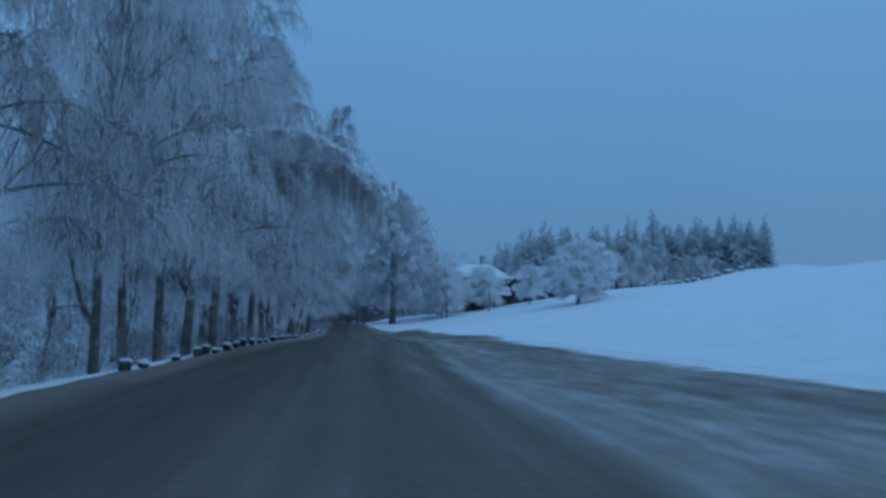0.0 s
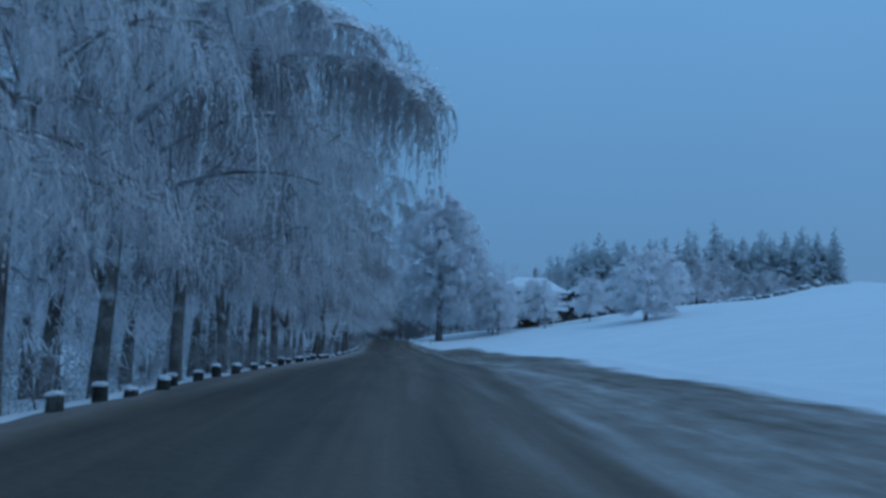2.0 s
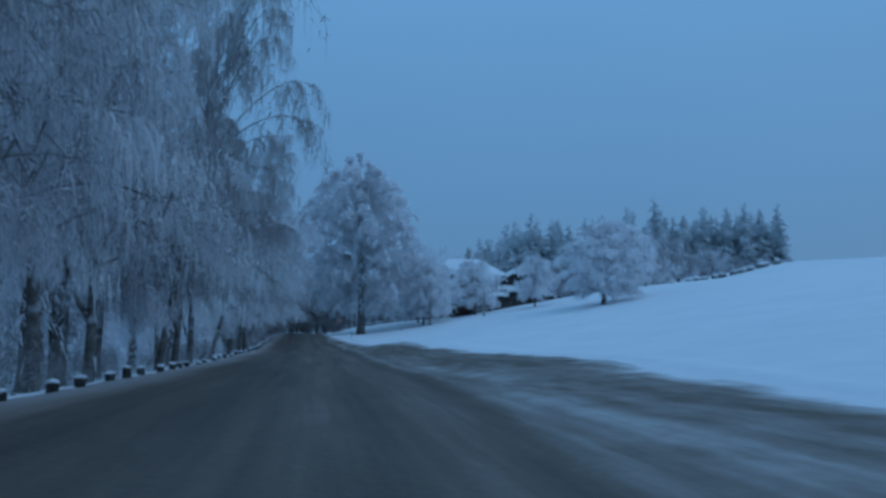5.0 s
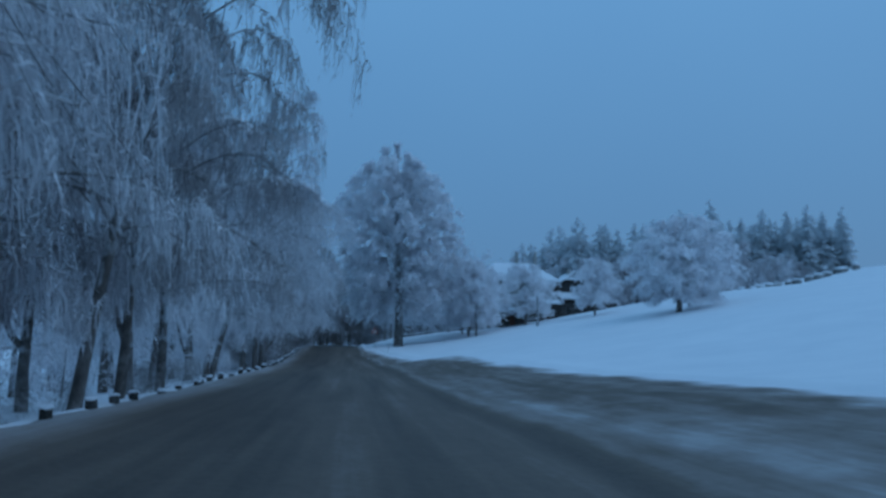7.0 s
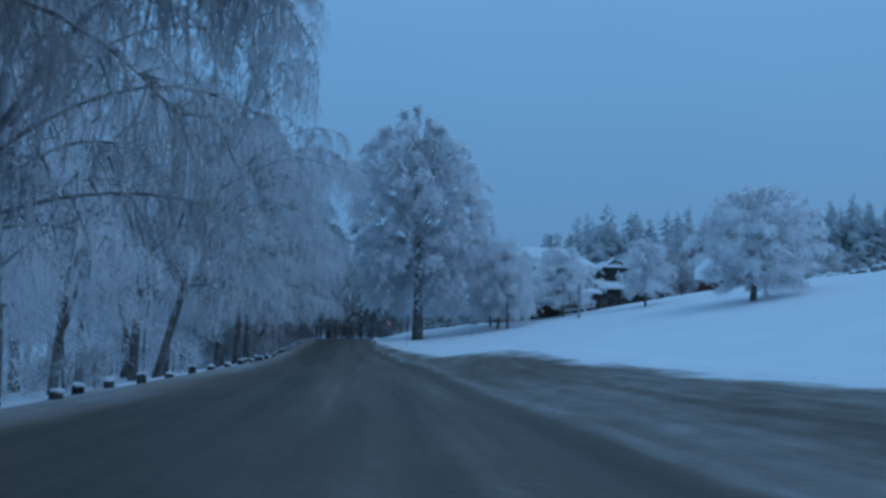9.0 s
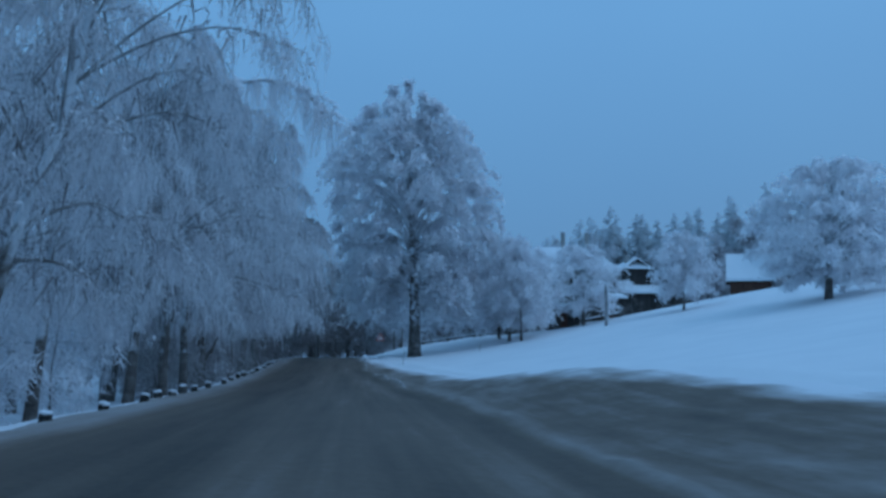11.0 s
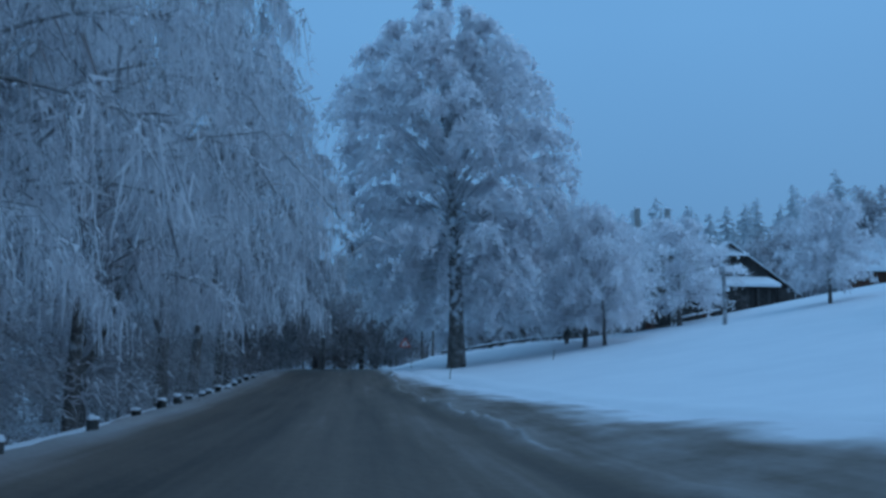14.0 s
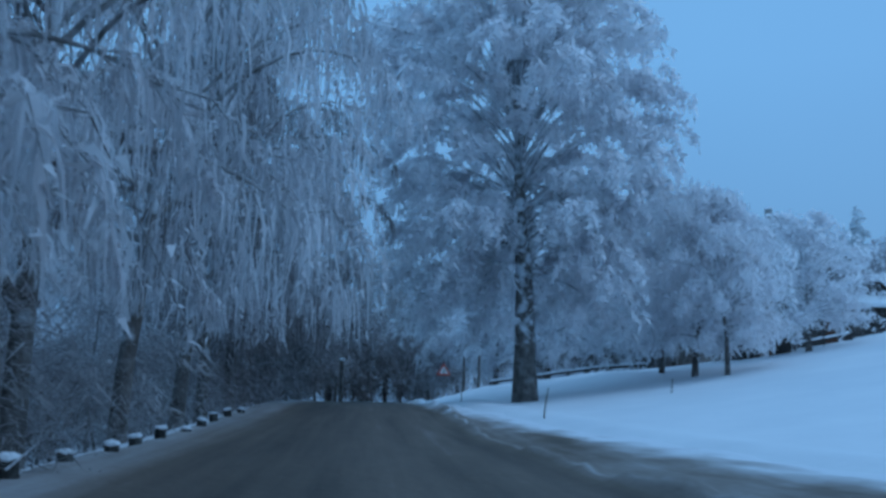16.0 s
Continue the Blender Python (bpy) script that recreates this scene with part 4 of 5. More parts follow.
for i, (x, y) in enumerate(((-8.2, 15), (-9.4, 19), (-10.8, 16), (-8.6, 24), (-12.4, 21), (-11.0, 27), (-13.6, 26), (-9.2, 31), (-7.5, 146), (-7.2, 154), (-7.0, 161), (-6.8, 168), (-6.6, 175), (-6.5, 181), (-6.6, 187), (-6.9, 194), (-7.0, 201), (-6.6, 208), (-6.0, 214), (-5.0, 220), (-2.5, 222), (0.0, 224), (2.6, 226), (5.2, 229),
                            (-5.5, 224), (-4.0, 225), (-1.2, 226), (1.4, 228), (3.8, 230), (-9.5, 190), (-9.8, 204), (-8.8, 216), (-7.0, 226), (-3.5, 231), (0.5, 233), (4.5, 236), (8.5, 236))):
    bare = y > 178
    tree("brown_bush" if bare else "frosted_shrub", BUSH[i % 3], stand(x, y, rnd.uniform(0, 360), rnd.uniform(1.5, 2.3) if bare else rnd.uniform(1.0, 1.6)), "brown leafless brush with little frost" if bare else "frosted brush at the edge of the wood", "shrub", "brush along the wood", TWIGS if bare else FROST_SPARSE_SHADE if y > 158 else FROST_THIN)

# bare brush close below the posts on the last stretch
NEAR_BUSH = [broadleaf(520 + i, 2.6 + 0.4 * i, 1.9, 0.03, 0.3, 12, 3200, 0.3, 0.032, 0.04, rise=0.9, foot=0.08, low=0.1, subs=5, segs=0, fluff=0.3) for i in range(2)]
for i in range(20):
    y = 143 + 2.0 * i + rnd.uniform(-0.6, 0.6)
    x = float(curve_at(y, ROW_Y, ROW_X)) - rnd.choice((1.9, 2.6, 3.4))
    tree("brown_bush", NEAR_BUSH[i % 2], stand(x, y, rnd.uniform(0, 360), rnd.uniform(0.7, 1.1)), "bare brown brush close below the guard posts", "shrub", "undergrowth below the road", FROST_SPARSE_SHADE if i % 2 else BRUSH)
low = random.Random(29)
for i in range(20):
    y = 17 + 4.6 * i + low.uniform(-1.2, 1.2)
    x = float(curve_at(y, ROW_Y, ROW_X)) - low.choice((1.3, 1.7, 2.2))
    tree("brown_bush", NEAR_BUSH[i % 2], stand(x, y, low.uniform(0, 360), low.uniform(0.3, 0.5)), "low bare brush just below the guard posts", "shrub", "undergrowth below the road", BRUSH)
# brown brush behind the garden fence and below the barn
for i in range(17):
    x = 10.6 + 1.45 * i
    y = (215.6 - 0.48 * (x - 8.6) if x < 21 else 207.0 + 0.3 * (x - 21)) + rnd.uniform(-0.4, 0.4)
    tree("brown_bush", BUSH[i % 3], stand(x, y, rnd.uniform(0, 360), rnd.uniform(0.42, 0.6)), "low brown brush behind the garden fence", "shrub", "brush behind the fence", BROWN)
# the lone tree on the bank
LONE = draped(31, 25.3, 7.7, 0.2, 220, 8, 8, 0.8, 0.07, 0.56, lean=0.2, rise=0.35, foot=0.1, profile=FULL, low=2.6, sub_len=(0.8, 1.9), fuzz=4, fuzz_len=0.28, tufts=36, tuft_len=0.38, tuft_w=0.17, arch=0.9, lift=(-0.1, 1.3), inner=0.45, tuft_fluff=0.15, pruned=(radians(-135), radians(20), 0.55), spires=6, limb_r=0.15, loose=0.8)
tree("lone_tree", LONE, pose(7.9, 194, 1.95, 0, 0, 40), "great frosted tree alone on the snowy bank", "tree", "", FROST, BARK_FROST, TRUNK_DARK)

# orchard and garden trees
FRUIT = [draped(330 + i, 7.8 + i, 4.1, 0.16, 64, 6, 4, 0.5, 0.05, 0.17, rise=0.6, foot=0.16, profile=ROUND, low=1.8, sub_len=(0.6, 1.4), fuzz=2, fuzz_len=0.22, tufts=28, tuft_len=0.28, tuft_w=0.13, arch=0.7, lift=(-0.1, 1.1), inner=0.35, tuft_fluff=0.18, limb_r=0.26, loose=0.9) for i in range(4)]
FAR_FRUIT = [broadleaf(310 + i, 8.0 + i, 4.5, 0.16, 0.8, 24, 5500, 0.55, 0.21, 0.17, rise=0.8, foot=0.1, low=0.5, segs=0, fluff=0.28, tips=0.06) for i in range(3)]
ORCHARD = [(17.3, 196.2, 1.1), (17.1, 201.7, 1.0), (18.0, 193.0, 0.8), (26.0, 201.7, 0.96), (19.5, 212.5, 0.75), (33.4, 191.5, 0.8), (21.5, 214.0, 0.75), (47.0, 233.0, 0.9),
           (13.5, 220.0, 1.2), (10.0, 224.0, 1.2), (17.0, 222.0, 1.2), (20.5, 222.0, 0.8), (58.5, 224.0, 1.0), (66.0, 240.0, 1.2), (60.0, 240.0, 1.3), (72.0, 250.0, 1.3),
           (52.0, 238.0, 1.1), (82.0, 266.0, 0.9), (48.0, 236.0, 1.0), (92.0, 278.0, 0.8), (102.0, 292.0, 0.7), (112.0, 304.0, 0.6)]
for i, (x, y, s) in enumerate(ORCHARD):
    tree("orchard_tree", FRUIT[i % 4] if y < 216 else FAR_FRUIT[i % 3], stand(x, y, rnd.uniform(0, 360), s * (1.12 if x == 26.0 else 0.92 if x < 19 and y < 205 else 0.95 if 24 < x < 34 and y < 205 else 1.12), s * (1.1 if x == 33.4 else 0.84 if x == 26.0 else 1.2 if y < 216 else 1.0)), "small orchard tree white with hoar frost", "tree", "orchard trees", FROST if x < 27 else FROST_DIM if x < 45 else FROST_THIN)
FIELD = draped(41, 11.0, 5.7, 0.14, 120, 6, 4, 0.5, 0.05, 0.3, rise=0.6, foot=0.08, profile=ROUND, low=1.0, sub_len=(0.7, 1.6), fuzz=3, fuzz_len=0.22, tufts=36, tuft_len=0.30, tuft_w=0.13, arch=0.5, lift=(-0.1, 1.2), inner=0.4, tuft_fluff=0.14, limb_r=0.25, loose=0.9)
tree("field_tree", FIELD, stand(38.2, 171.5, 0, 1.0), "round frosted tree on the edge of the field", "tree", "", FROST)

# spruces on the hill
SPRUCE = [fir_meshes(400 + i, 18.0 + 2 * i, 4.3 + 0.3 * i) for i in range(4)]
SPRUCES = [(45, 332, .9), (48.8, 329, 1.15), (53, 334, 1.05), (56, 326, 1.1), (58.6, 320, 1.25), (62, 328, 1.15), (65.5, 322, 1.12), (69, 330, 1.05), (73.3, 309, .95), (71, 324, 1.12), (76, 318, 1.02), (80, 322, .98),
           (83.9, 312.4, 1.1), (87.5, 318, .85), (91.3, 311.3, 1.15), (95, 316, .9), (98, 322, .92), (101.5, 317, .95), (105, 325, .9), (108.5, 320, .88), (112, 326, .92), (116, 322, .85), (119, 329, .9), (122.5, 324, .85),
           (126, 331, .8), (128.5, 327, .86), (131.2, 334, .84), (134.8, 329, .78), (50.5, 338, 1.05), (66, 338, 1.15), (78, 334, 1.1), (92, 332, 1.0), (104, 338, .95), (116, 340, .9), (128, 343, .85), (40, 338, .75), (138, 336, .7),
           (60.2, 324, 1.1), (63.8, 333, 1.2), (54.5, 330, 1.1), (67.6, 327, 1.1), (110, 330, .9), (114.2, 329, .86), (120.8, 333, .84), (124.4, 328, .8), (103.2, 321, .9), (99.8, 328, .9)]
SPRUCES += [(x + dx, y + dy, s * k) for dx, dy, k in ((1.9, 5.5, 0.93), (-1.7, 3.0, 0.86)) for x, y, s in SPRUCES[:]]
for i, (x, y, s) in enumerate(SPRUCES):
    tree("spruce", SPRUCE[i % 4], stand(x, y, rnd.uniform(0, 360), s), "spruce dusted with frost on the hill, paled for haze", "tree", "spruces on the hill", FIR)


# ---- guard posts along the road ----
def guard_post(seed):
    r = random.Random(seed)
    root = tagged(new("guard_post"), "short dark concrete guard post with a snow cap", "post", "guard posts along the road")
    bm = bmesh.new()
    bmesh.ops.create_cone(bm, cap_ends=True, segments=12, radius1=0.145, radius2=0.12, depth=0.85, matrix=Matrix.Translation((0, 0, 0.025)))
    for v in bm.verts:
        v.co += Vector((r.uniform(-1, 1), r.uniform(-1, 1), r.uniform(-1, 1))) * 0.012
    part("body", bm, STONE, root)
    bm = bmesh.new()
    bmesh.ops.create_uvsphere(bm, u_segments=12, v_segments=6, radius=0.14, matrix=Matrix.Translation((0, 0, 0.45)) @ Matrix.Diagonal((1, 1, 0.42, 1)))
    for v in bm.verts:
        v.co += Vector((r.uniform(-1, 1), r.uniform(-1, 1), r.uniform(-1, 1))) * 0.014
    part("snow_cap", bm, SNOW, root, "cap of fresh snow")
    return root


POSTS = [20.5, 22.6, 26.5, 29.2, 31.8, 33.5, 35.2, 37.2, 39.8, 42.2, 44.8, 48.8, 52.3, 55.6, 58.8, 62, 65, 68.2, 71, 74, 77.1, 80.9, 83.4, 85.5, 88.8, 92.9, 95.4, 97.6, 100.2, 103.5, 107, 110.9, 115.2,
         119.7, 124.6, 127.2, 128.9, 131.2, 133.9, 138.1, 143.8, 148.9, 152.4, 154.6, 157.3, 159.8, 162, 164, 166.8, 169.2, 172, 175, 178]
kinds = [guard_post(5), guard_post(6), guard_post(7)]
for i, y in enumerate(POSTS):
    x = float(curve_at(y, ROW_Y, ROW_X)) + rnd.uniform(-0.12, 0.12)
    m = pose(x, y, ground_z(x, y) - rnd.choice((0.16, 0.2, 0.24, 0.28, 0.34)), rnd.uniform(-8, 8), rnd.uniform(-10, 7), rnd.uniform(0, 360))
    if i < 3:
        kinds[i].matrix_basis = m
    else:
        copy_thing(kinds[i % 3], m)


# ---- buildings ----
def prism(bm, pts, y0, y1):
    """A solid with the outline pts (x, z) between y0 and y1."""
    a = [bm.verts.new((x, y0, z)) for x, z in pts]
    b = [bm.verts.new((x, y1, z)) for x, z in pts]
    bm.faces.new(a[::-1])
    bm.faces.new(b)
    n = len(pts)
    for i in range(n):
        bm.faces.new((a[i], a[(i + 1) % n], b[(i + 1) % n], b[i]))
    bmesh.ops.recalc_face_normals(bm, faces=bm.faces)
    return bm


def window(parent, x, y, z, w, h, frame_mat):
    """A window in a wall that faces -y."""
    f = bmesh.new()
    t = 0.09
    for a in ((x - w / 2, x - w / 2 + t, z, z + h), (x + w / 2 - t, x + w / 2, z, z + h), (x - w / 2 + t, x + w / 2 - t, z, z + t), (x - w / 2 + t, x + w / 2 - t, z + h - t, z + h), (x - t / 2, x + t / 2, z + t, z + h - t)):
        box(f, a[0], a[1], y - 0.08, y + 0.05, a[2], a[3])
    win = part("window", f, frame_mat, parent, "window with a white frame")
    for sx in (-1, 1):
        p = bmesh.new()
        cx = x + sx * (w / 4 - t / 8)
        box(p, cx - w / 4 + t * 0.6, cx + w / 4 - t * 0.6, y - 0.02, y + 0.02, z + t + 0.002, z + h - t - 0.002)
        part("pane", p, DARKGLASS, win)
    return win


def hip_roof(cx, cy, hx, hy, z0, z1, ridge, thick):
    bm = bmesh.new()
    low = [bm.verts.new((cx + sx * hx, cy + sy * hy, z0)) for sx, sy in ((-1, -1), (1, -1), (1, 1), (-1, 1))]
    r = [bm.verts.new((cx, cy - ridge, z1)), bm.verts.new((cx, cy + ridge, z1))]
    for f in ((low[0], low[1], r[0]), (low[1], low[2], r[1], r[0]), (low[2], low[3], r[1]), (low[3], low[0], r[0], r[1])):
        bm.faces.new(f)
    under = [bm.verts.new(v.co + Vector((0, 0, -thick))) for v in low]
    for i in range(4):
        bm.faces.new((low[i], under[i], under[(i + 1) % 4], low[(i + 1) % 4]))
    bm.faces.new(under[::-1])
    bmesh.ops.recalc_face_normals(bm, faces=bm.faces)
    bmesh.ops.bevel(bm, geom=list(bm.edges), offset=0.12, segments=2, affect="EDGES", clamp_overlap=True)
    return bm


def villa():
    root = tagged(new("house"), "two-storey house with a snowy hip roof behind the orchard", "house")
    x0, x1, y0, y1 = 20.6, 32.4, 214.0, 221.4
    cx, cy = (x0 + x1) / 2, (y0 + y1) / 2
    bm = bmesh.new()
    box(bm, x0, x1, y0, y1, ground_z(cx, cy) - 1.5, 12.2)
    part("wall", bm, PLASTER, root)
    bm = bmesh.new()
    box(bm, x0 - 0.06, x1 + 0.06, y0 - 0.06, y1 + 0.06, 8.75, 9.0)
    part("storey_band", bm, TIMBER, root, "dark timber band")
    turn = Matrix.Translation((cx, cy, 0)) @ Matrix.Rotation(radians(90), 4, "Z")
    for name, mat, half, z0, z1, th, label in (("roof", TIMBER, (4.35, 6.75), 12.05, 14.8, 0.2, "dark eaves under the snow"), ("roof_snow", SNOW, (4.45, 6.85), 12.3, 15.2, 0.28, "thick snow on the roof")):
        bm = hip_roof(0, 0, half[0], half[1], z0, z1, 2.6, th)
        bm.transform(turn)
        part(name, bm, mat, root, label)
    for x in (22.4, 25.0, 27.6, 29.6, 31.3):
        for z in (6.9, 9.9):
            window(root, x, y0, z, 1.1, 1.4, SIGN_WHITE)
    # balcony along the front of the upper storey
    bm = bmesh.new()
    box(bm, 28.6, 32.4, y0 - 1.1, y0 - 0.003, 8.5, 8.66)
    part("balcony_floor", bm, TIMBER, root)
    for i in range(14):
        bm = bmesh.new()
        box(bm, 28.62 + 0.285 * i, 28.7 + 0.285 * i, y0 - 1.1, y0 - 1.04, 8.664, 9.5)
        part("baluster", bm, TIMBER, root)
    bm = bmesh.new()
    box(bm, 28.6, 32.4, y0 - 1.13, y0 - 1.01, 9.504, 9.6)
    part("handrail", bm, TIMBER, root)
    bm = bmesh.new()
    box(bm, 28.6, 32.4, y0 - 1.15, y0 - 0.99, 9.604, 9.72)
    part("handrail_snow", bm, SNOW, root, "line of snow on the handrail")
    for x in (27.2, 30.1):
        bm = bmesh.new()
        box(bm, x - 0.23, x + 0.23, cy - 0.23, cy + 0.23, 13.4, 16.9)
        chimney = part("chimney", bevelled(bm, 0.03), PLASTER, root)
        bm = bmesh.new()
        box(bm, x - 0.28, x + 0.28, cy - 0.28, cy + 0.28, 16.904, 17.08)
        part("cap", bevelled(bm, 0.05), SNOW, chimney, "snow on the chimney")


def barn():
    """A dark timber barn with a half-hipped gable and a lean-to along its front."""
    root = tagged(new("barn"), "dark timber barn with half-hipped gable and snowy lean-to", "barn")
    g = ground_z(39.5, 222)
    y0, y1 = 221.0, 231.0
    bm = prism(bmesh.new(), [(33.80, g - 1), (43.60, g - 1), (43.60, 9.3), (38.70, 13.0), (35.70, 13.0), (33.80, 11.4)], y0, y1)
    part("wall", bm, TIMBER, root)
    x = 33.85
    while x < 43.20:
        bm = bmesh.new()
        top = min(12.9, 11.4 + (x - 33.80) * 0.84 - 0.05 if x < 35.70 else 13.0 - (x - 38.70) * 0.77 - 0.05 if x > 38.70 else 12.9)
        box(bm, x, x + 0.27, y0 - 0.05, y0 - 0.003, g - 0.6, top)
        part("board", bm, TIMBER, root)
        x += 0.3
    # roof slopes with snow, and the small hip over the gable
    for name, mat, lift, th in (("roof", TIMBER, 0.02, 0.14), ("roof_snow", SNOW, 0.17, 0.22)):
        bm = prism(bmesh.new(), [(44.20, 8.9 + lift), (37.20, 14.0 + lift), (37.20, 14.0 + lift + th), (44.30, 8.9 + lift + th)], y0 - (0.3 if mat is SNOW else 0.5), y1 + 0.4)
        part(name, bm, mat, root, "thick snow on the roof slope" if mat is SNOW else "")
        bm = prism(bmesh.new(), [(33.00, 10.9 + lift), (32.90, 10.9 + lift + th), (37.20, 14.0 + lift + th), (37.20, 14.0 + lift)], y0 - (0.3 if mat is SNOW else 0.5), y1 + 0.4)
        part(name, bm, mat, root)
        bm = bmesh.new()
        a = [bm.verts.new(c) for c in ((35.50, y0 - 0.62, 12.75 + lift), (38.90, y0 - 0.62, 12.75 + lift), (37.20, y0 + 1.2, 14.1 + lift + th), (35.50, y0 - 0.62, 12.75 + lift + th), (38.90, y0 - 0.62, 12.75 + lift + th), (37.20, y0 + 1.2, 14.15 + lift + th * 1.4))]
        for f in ((0, 1, 4, 3), (3, 4, 5), (0, 3, 5, 2), (1, 2, 5, 4), (0, 2, 1)):
            bm.faces.new([a[i] for i in f])
        part("half_hip" if mat is not SNOW else "half_hip_snow", bm, mat, root)
    # lean-to
    for name, mat, lift, th in (("lean_to_roof", TIMBER, 0.0, 0.12), ("lean_to_snow", SNOW, 0.13, 0.34)):
        bm = bmesh.new()
        a = [bm.verts.new(c) for c in ((34.3, 217.8, 9.55 + lift), (41.0, 217.8, 9.55 + lift), (41.0, y0 - 0.06, 10.5 + lift), (34.3, y0 - 0.06, 10.5 + lift),
                                       (34.3, 217.8, 9.55 + lift + th), (41.0, 217.8, 9.55 + lift + th), (41.0, y0 - 0.06, 10.5 + lift + th), (34.3, y0 - 0.06, 10.5 + lift + th))]
        for f in ((0, 3, 2, 1), (4, 5, 6, 7), (0, 1, 5, 4), (1, 2, 6, 5), (2, 3, 7, 6), (3, 0, 4, 7)):
            bm.faces.new([a[i] for i in f])
        bmesh.ops.bevel(bm, geom=list(bm.edges), offset=0.05, segments=1, affect="EDGES", clamp_overlap=True)
        part(name, bm, mat, root)
    for x in (34.6, 36.7, 38.8, 40.8):
        bm = bmesh.new()
        gz = ground_z(x, 218.1)
        box(bm, x - 0.1, x + 0.1, 218.0, 218.2, gz - 0.4, 9.6)
        part("post", bm, TIMBER, root)
    x = 34.75
    while x < 43.4:
        bm = bmesh.new()
        box(bm, x, x + 0.27, 218.3, 218.36, ground_z(x, 218.3) - 0.4, 9.5)
        part("board", bm, TIMBER, root)
        x += 0.3
    bm = bmesh.new()
    box(bm, 36.60, 37.20, 224.2, 224.8, 13.4, 15.0)
    part("chimney", bevelled(bm, 0.03), PLASTER, root)


def shed():
    root = tagged(new("shed"), "red-brown timber shed with deep snow on its roof", "shed")
    g = ground_z(53, 223)
    bm = bmesh.new()
    box(bm, 50.6, 55.6, 222.3, 227.0, g - 1, 11.9)
    part("wall", bm, TIMBER_RED, root)
    x = 50.6
    while x < 55.5:
        bm = bmesh.new()
        box(bm, x, x + 0.23, 222.25, 222.297, g - 0.5, 11.85)
        part("board", bm, TIMBER_RED, root)
        x += 0.25
    for name, mat, lift, th in (("roof", TIMBER, 0.0, 0.12), ("roof_snow", SNOW, 0.13, 0.35)):
        for sy in (-1, 1):
            bm = bmesh.new()
            ys = (221.9, 224.65) if sy < 0 else (227.4, 224.65)
            a = [bm.verts.new(c) for c in ((50.1, ys[0], 11.6 + lift), (56.1, ys[0], 11.6 + lift), (56.1, ys[1], 15.0 + lift), (50.1, ys[1], 15.0 + lift),
                                           (50.1, ys[0], 11.6 + lift + th), (56.1, ys[0], 11.6 + lift + th), (56.1, ys[1], 15.0 + lift + th), (50.1, ys[1], 15.0 + lift + th))]
            for f in ((0, 3, 2, 1), (4, 5, 6, 7), (0, 1, 5, 4), (1, 2, 6, 5), (2, 3, 7, 6), (3, 0, 4, 7)):
                bm.faces.new([a[i] for i in f])
            bmesh.ops.recalc_face_normals(bm, faces=bm.faces)
            part(name, bm, mat, root)
    bm = prism(bmesh.new(), [(222.3, 11.9), (227.0, 11.9), (224.65, 14.9)], 50.62, 55.58)
    bm.transform(Matrix(((0, 1, 0, 0), (1, 0, 0, 0), (0, 0, 1, 0), (0, 0, 0, 1))))
    part("gable", bm, TIMBER_RED, root)


def hut(x, y, w, d, h, label):
    root = tagged(new("garden_hut"), label, "hut", "garden huts")
    g = ground_z(x, y)
    bm = bmesh.new()
    box(bm, x - w / 2, x + w / 2, y, y + d, g - 0.8, g + h)
    part("wall", bm, TIMBER, root)
    u = x - w / 2
    while u < x + w / 2 - 0.2:
        bm = bmesh.new()
        box(bm, u, u + 0.22, y - 0.045, y - 0.003, g - 0.6, g + h - 0.02)
        part("board", bm, TIMBER, root)
        u += 0.25
    for name, mat, lift, th in (("roof", TIMBER, 0.0, 0.1), ("roof_snow", SNOW, 0.11, 0.3)):
        bm = bmesh.new()
        vs = box(bm, x - w / 2 - 0.4, x + w / 2 + 0.4, y - 0.5, y + d + 0.4, g + h + lift, g + h + lift + th)
        for v in vs:
            v.co.z += (v.co.y - y) * 0.16
        part(name, bevelled(bm, 0.04), mat, root)
    bm = bmesh.new()
    box(bm, x - 0.4, x + 0.4, y - 0.09, y - 0.046, g - 0.1, g + min(1.9, h - 0.2))
    part("door", bm, TIMBER_RED, root)


villa()
barn()
shed()
hut(24.6, 205.0, 3.4, 2.8, 1.9, "small dark timber hut under the orchard trees")
hut(30.6, 208.8, 3.0, 2.4, 2.2, "low dark timber hut with snow on its roof")


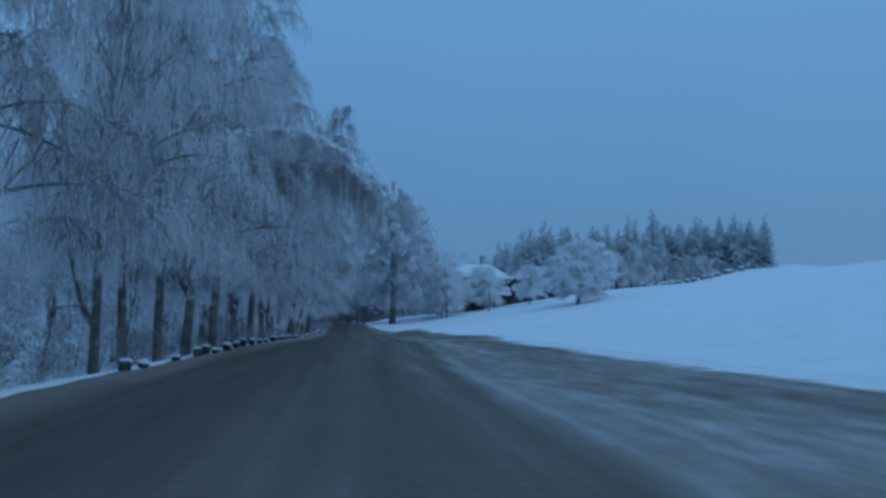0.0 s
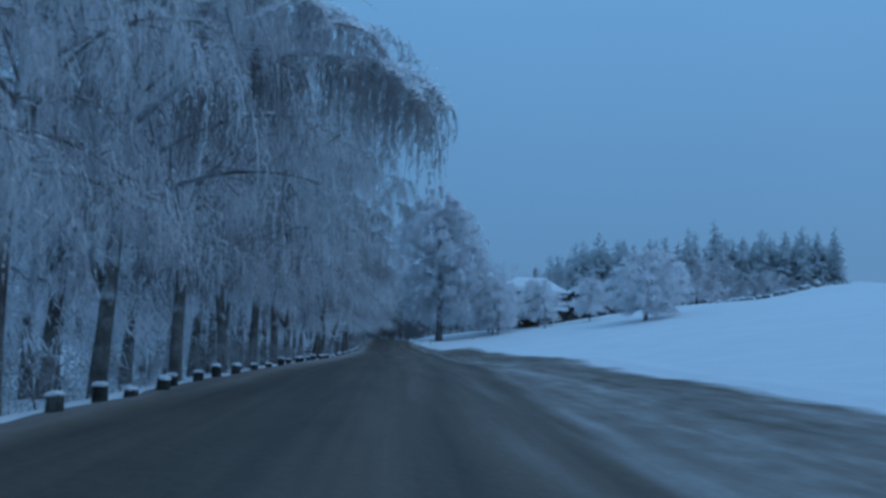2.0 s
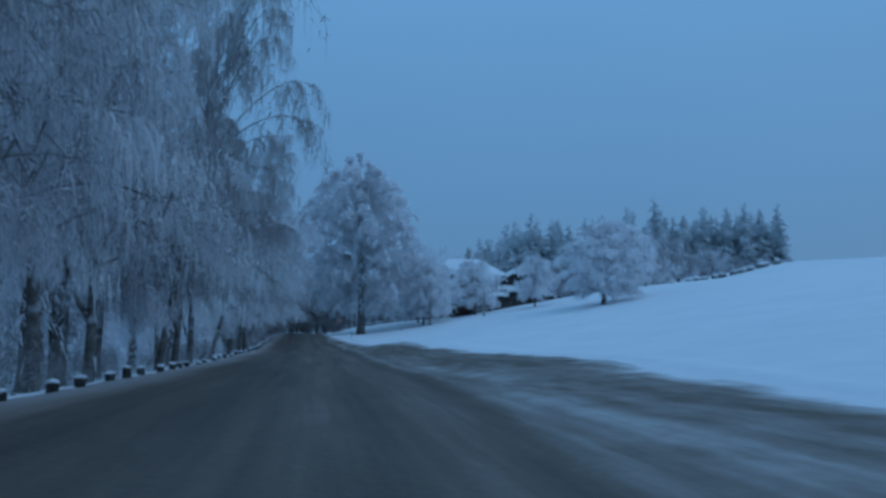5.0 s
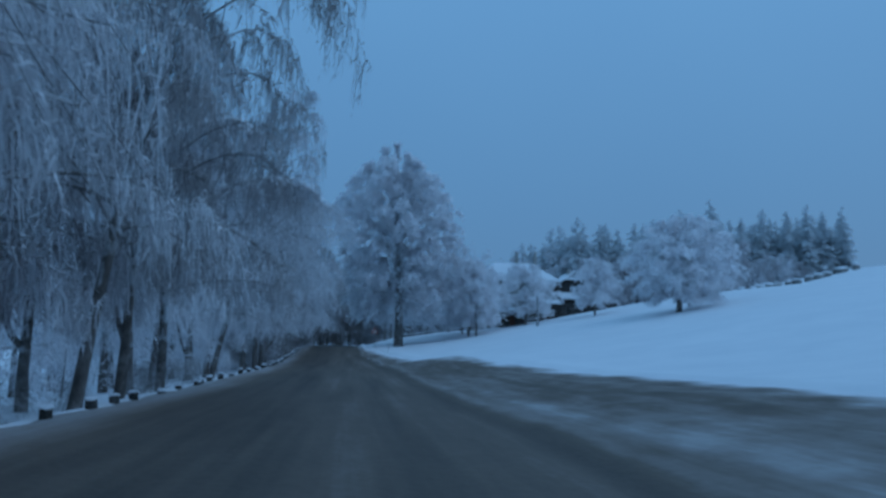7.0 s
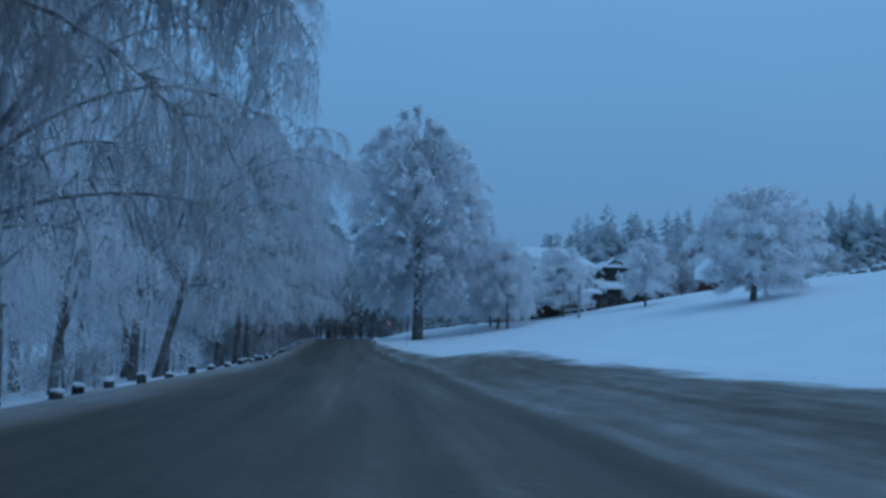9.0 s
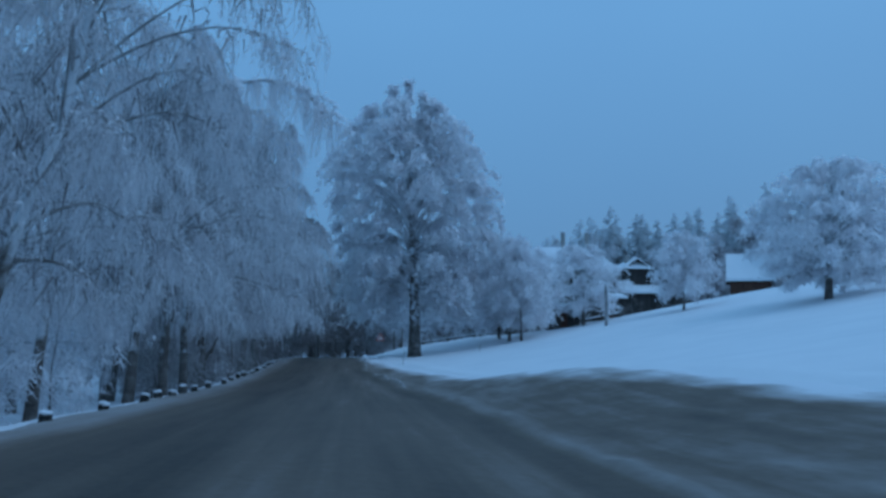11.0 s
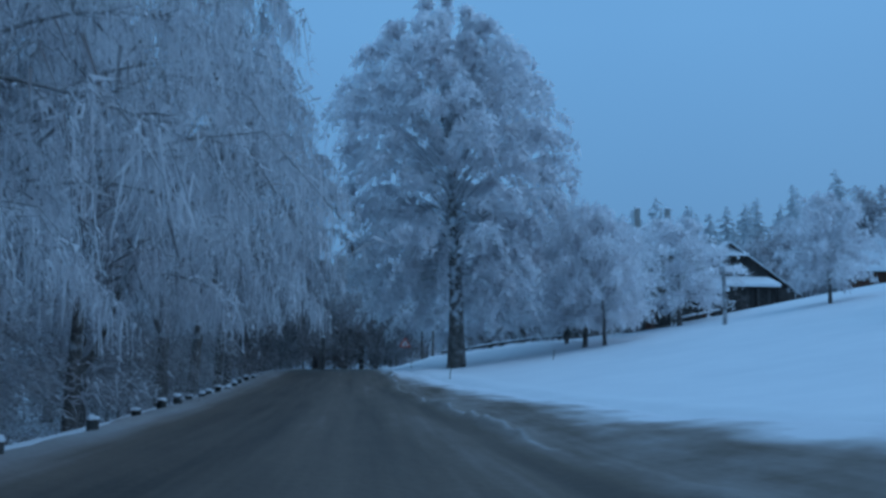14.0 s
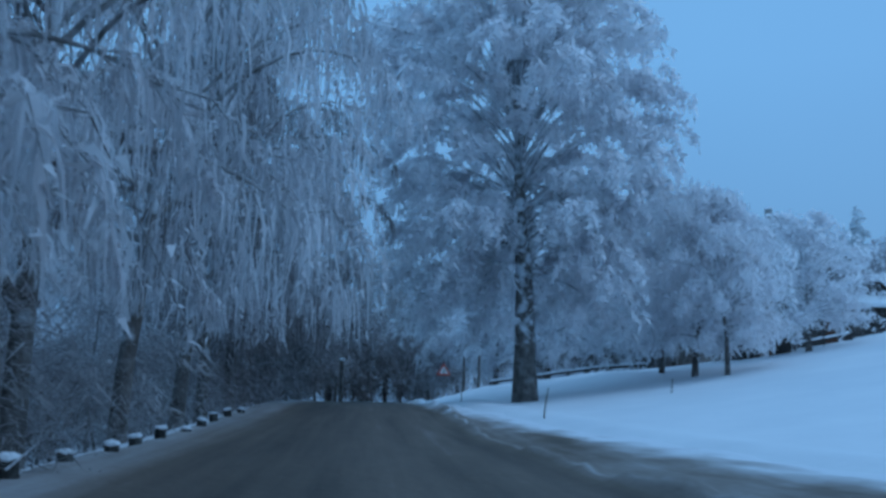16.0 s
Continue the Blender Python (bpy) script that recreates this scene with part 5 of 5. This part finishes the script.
# ---- fences ----
def fence(pts, label, rails=2, h=1.05):
    root = tagged(new("fence"), label, "fence", "garden fences")
    for i, (x, y) in enumerate(pts):
        g = ground_z(x, y)
        bm = bmesh.new()
        bmesh.ops.create_cone(bm, cap_ends=True, segments=8, radius1=0.075, radius2=0.06, depth=h + 0.7, matrix=Matrix.Translation((x, y, g + (h - 0.5) / 2)))
        part("post", bm, TIMBER, root)
        if i + 1 < len(pts):
            x2, y2 = pts[i + 1]
            g2 = ground_z(x2, y2)
            for r in range(rails):
                zz = h * (0.9 - 0.45 * r)
                A, B = Vector((x, y, g + zz)), Vector((x2, y2, g2 + zz)) + (Vector((x, y, 0)) - Vector((x2, y2, 0))) * 0.06
                for nm, mat, hw, z0, z1 in (("rail", TIMBER, 0.05, -0.14, 0.0), ("rail_snow", SNOW, 0.085, 0.003, 0.13)):
                    bm = bmesh.new()
                    side = (B - A).cross(Vector((0, 0, 1))).normalized() * hw
                    vs = [bm.verts.new(p + side * s + Vector((0, 0, z))) for p in (A, B) for s, z in ((-1, z0), (1, z0), (1, z1), (-1, z1))]
                    for f in ((0, 1, 2, 3), (7, 6, 5, 4), (0, 4, 5, 1), (1, 5, 6, 2), (2, 6, 7, 3), (3, 7, 4, 0)):
                        bm.faces.new([vs[q] for q in f])
                    bmesh.ops.recalc_face_normals(bm, faces=bm.faces)
                    part(nm, bm, mat, root)


fence([(8.6 + 2.5 * i, 214.9 - 1.2 * i) for i in range(5)], "low rail fence loaded with snow", rails=1, h=0.36)
fence([(26.6 + 2.4 * i, 205.2 + 1.2 * i) for i in range(3)], "rail fence with snow below the barn", rails=1, h=0.5)


def boulder(seed, w, h):
    r = random.Random(seed)
    root = tagged(new("boulder"), "dark field stone under a cap of snow on the slope", "stone", "stones along the field edge")
    for name, mat, sz, z, jit in (("rock", FIELD_STONE, 0.5, 0.1, 0.10), ("snow_cap", SNOW, 0.05, 0.72, 0.05)):
        bm = bmesh.new()
        k = 1.0 if name == "rock" else 0.88
        bmesh.ops.create_icosphere(bm, subdivisions=2, radius=1.0, matrix=Matrix.Translation((0, 0, z * h)) @ Matrix.Diagonal((w / 2 * k, w / 3 * k, h * (sz + 0.25), 1)))
        for v in bm.verts:
            v.co += Vector((r.uniform(-1, 1), r.uniform(-1, 1), r.uniform(-1, 1))) * jit * h
        part(name, bm, mat, root, "" if name == "rock" else "rounded cap of snow")
    return root


for i in range(13):
    x = 66.5 + 1.95 * i + rnd.uniform(-0.6, 0.6)
    y = 226.0 + 0.25 * (x - 62.0) + rnd.uniform(-0.8, 0.8)
    boulder(60 + i, rnd.uniform(1.2, 2.4), rnd.uniform(0.75, 1.2)).matrix_basis = pose(x, y, ground_z(x, y) + 0.12, 0, 0, rnd.uniform(-40, 40))


# ---- small roadside things ----
def warning_sign():
    root = tagged(new("warning_sign"), "red and white triangular warning sign on a post", "road sign")
    x, y, z = 5.25, 214.0, 4.05
    g = ground_z(x, y)
    bm = bmesh.new()
    bmesh.ops.create_cone(bm, cap_ends=True, segments=10, radius1=0.035, radius2=0.035, depth=z + 0.3 - g + 0.5, matrix=Matrix.Translation((x, y + 0.06, (z + 0.3 + g - 0.5) / 2)))
    part("pole", bm, STEEL, root)
    for name, mat, s, dy in (("border", SIGN_RED, 0.58, 0.0), ("face", SIGN_WHITE, 0.37, -0.012)):
        pts = [(x + s * math.sin(a), z - 0.05 + s * math.cos(a)) for a in (0, 2 * math.pi / 3, 4 * math.pi / 3)]
        part(name, prism(bmesh.new(), pts, y + dy - 0.015, y + dy + 0.01), mat, root)
    bm = bmesh.new()
    box(bm, x - 0.035, x + 0.035, y - 0.04, y - 0.028, z - 0.14, z + 0.1)
    box(bm, x - 0.14, x + 0.14, y - 0.04, y - 0.028, z - 0.18, z - 0.145)
    part("symbol", bm, SIGN_BLACK, root)


def pole(x, y, h, r, label, name="wooden_pole", mat=None):
    root = tagged(new(name), label, "pole")
    g = ground_z(x, y)
    z = np.linspace(-0.5, h, 5)
    part_me = quads("shaft", *tubes([(np.stack([x + 0.03 * np.sin(z), y + 0 * z, g + z], 1), r * np.linspace(1, 0.8, 5))], 8))
    made("shaft", part_me, mat or BARK, root)
    bm = bmesh.new()
    bmesh.ops.create_uvsphere(bm, u_segments=8, v_segments=5, radius=r * 1.3, matrix=Matrix.Translation((x + 0.03 * math.sin(h), y, g + h)) @ Matrix.Diagonal((1, 1, 0.6, 1)))
    part("snow_cap", bm, SNOW, root)


warning_sign()
pole(7.7, 214.2, 2.3, 0.11, "dark wooden pole standing in the snow by the fence")
pole(6.9, 217.0, 2.6, 0.10, "dark wooden pole standing in the snow by the fence")
# plain shaft in place of a small frosted tree, its crown left out
pole(25.65, 190.7, 4.0, 0.16, "tall bare trunk of a small tree at the edge of the orchard", mat=LIMB)
pole(-1.6, 206.0, 2.6, 0.14, "dark pole beside the road on the crest")


def marker(x, y, h, tilt):
    root = tagged(new("marker_stick"), "thin bent marker stick in the snow bank", "stick", "marker sticks")
    g = ground_z(x, y)
    s = np.linspace(0, 1, 5)
    me = quads("stem", *tubes([(np.stack([x + tilt * s ** 2, y + 0 * s, g - 0.3 + (h + 0.3) * s], 1), 0.03 * np.linspace(1, 0.6, 5))], 6))
    made("stem", me, STALK, root)


marker(5.9, 176.5, 1.0, 0.16)
marker(4.9, 196.0, 0.8, -0.06)
marker(13.2, 186.5, 0.6, 0.05)


def settle(root, turn=0.0):
    """Puts the Empty of a thing at its foot, with the parts where they were, then turns it."""
    pts = [Vector(c) for ch in root.children for c in ch.bound_box]
    lo = [min(p[i] for p in pts) for i in range(3)]
    hi = [max(p[i] for p in pts) for i in range(3)]
    x, y = (lo[0] + hi[0]) / 2, (lo[1] + hi[1]) / 2
    base = Vector((x, y, max(lo[2], min(hi[2], ground_z(x, y)))))
    for ch in root.children:
        ch.location = -base
    root.matrix_basis = pose(base.x, base.y, base.z, 0, 0, turn)


for ob in list(scene.collection.all_objects):
    if ob.type == "EMPTY" and ob.parent is None and ob.children and ob.name.split(".")[0] in ("house", "barn", "shed", "garden_hut", "fence", "warning_sign", "wooden_pole", "marker_stick"):
        settle(ob, -20.0 if ob.name == "shed" else 0.0)
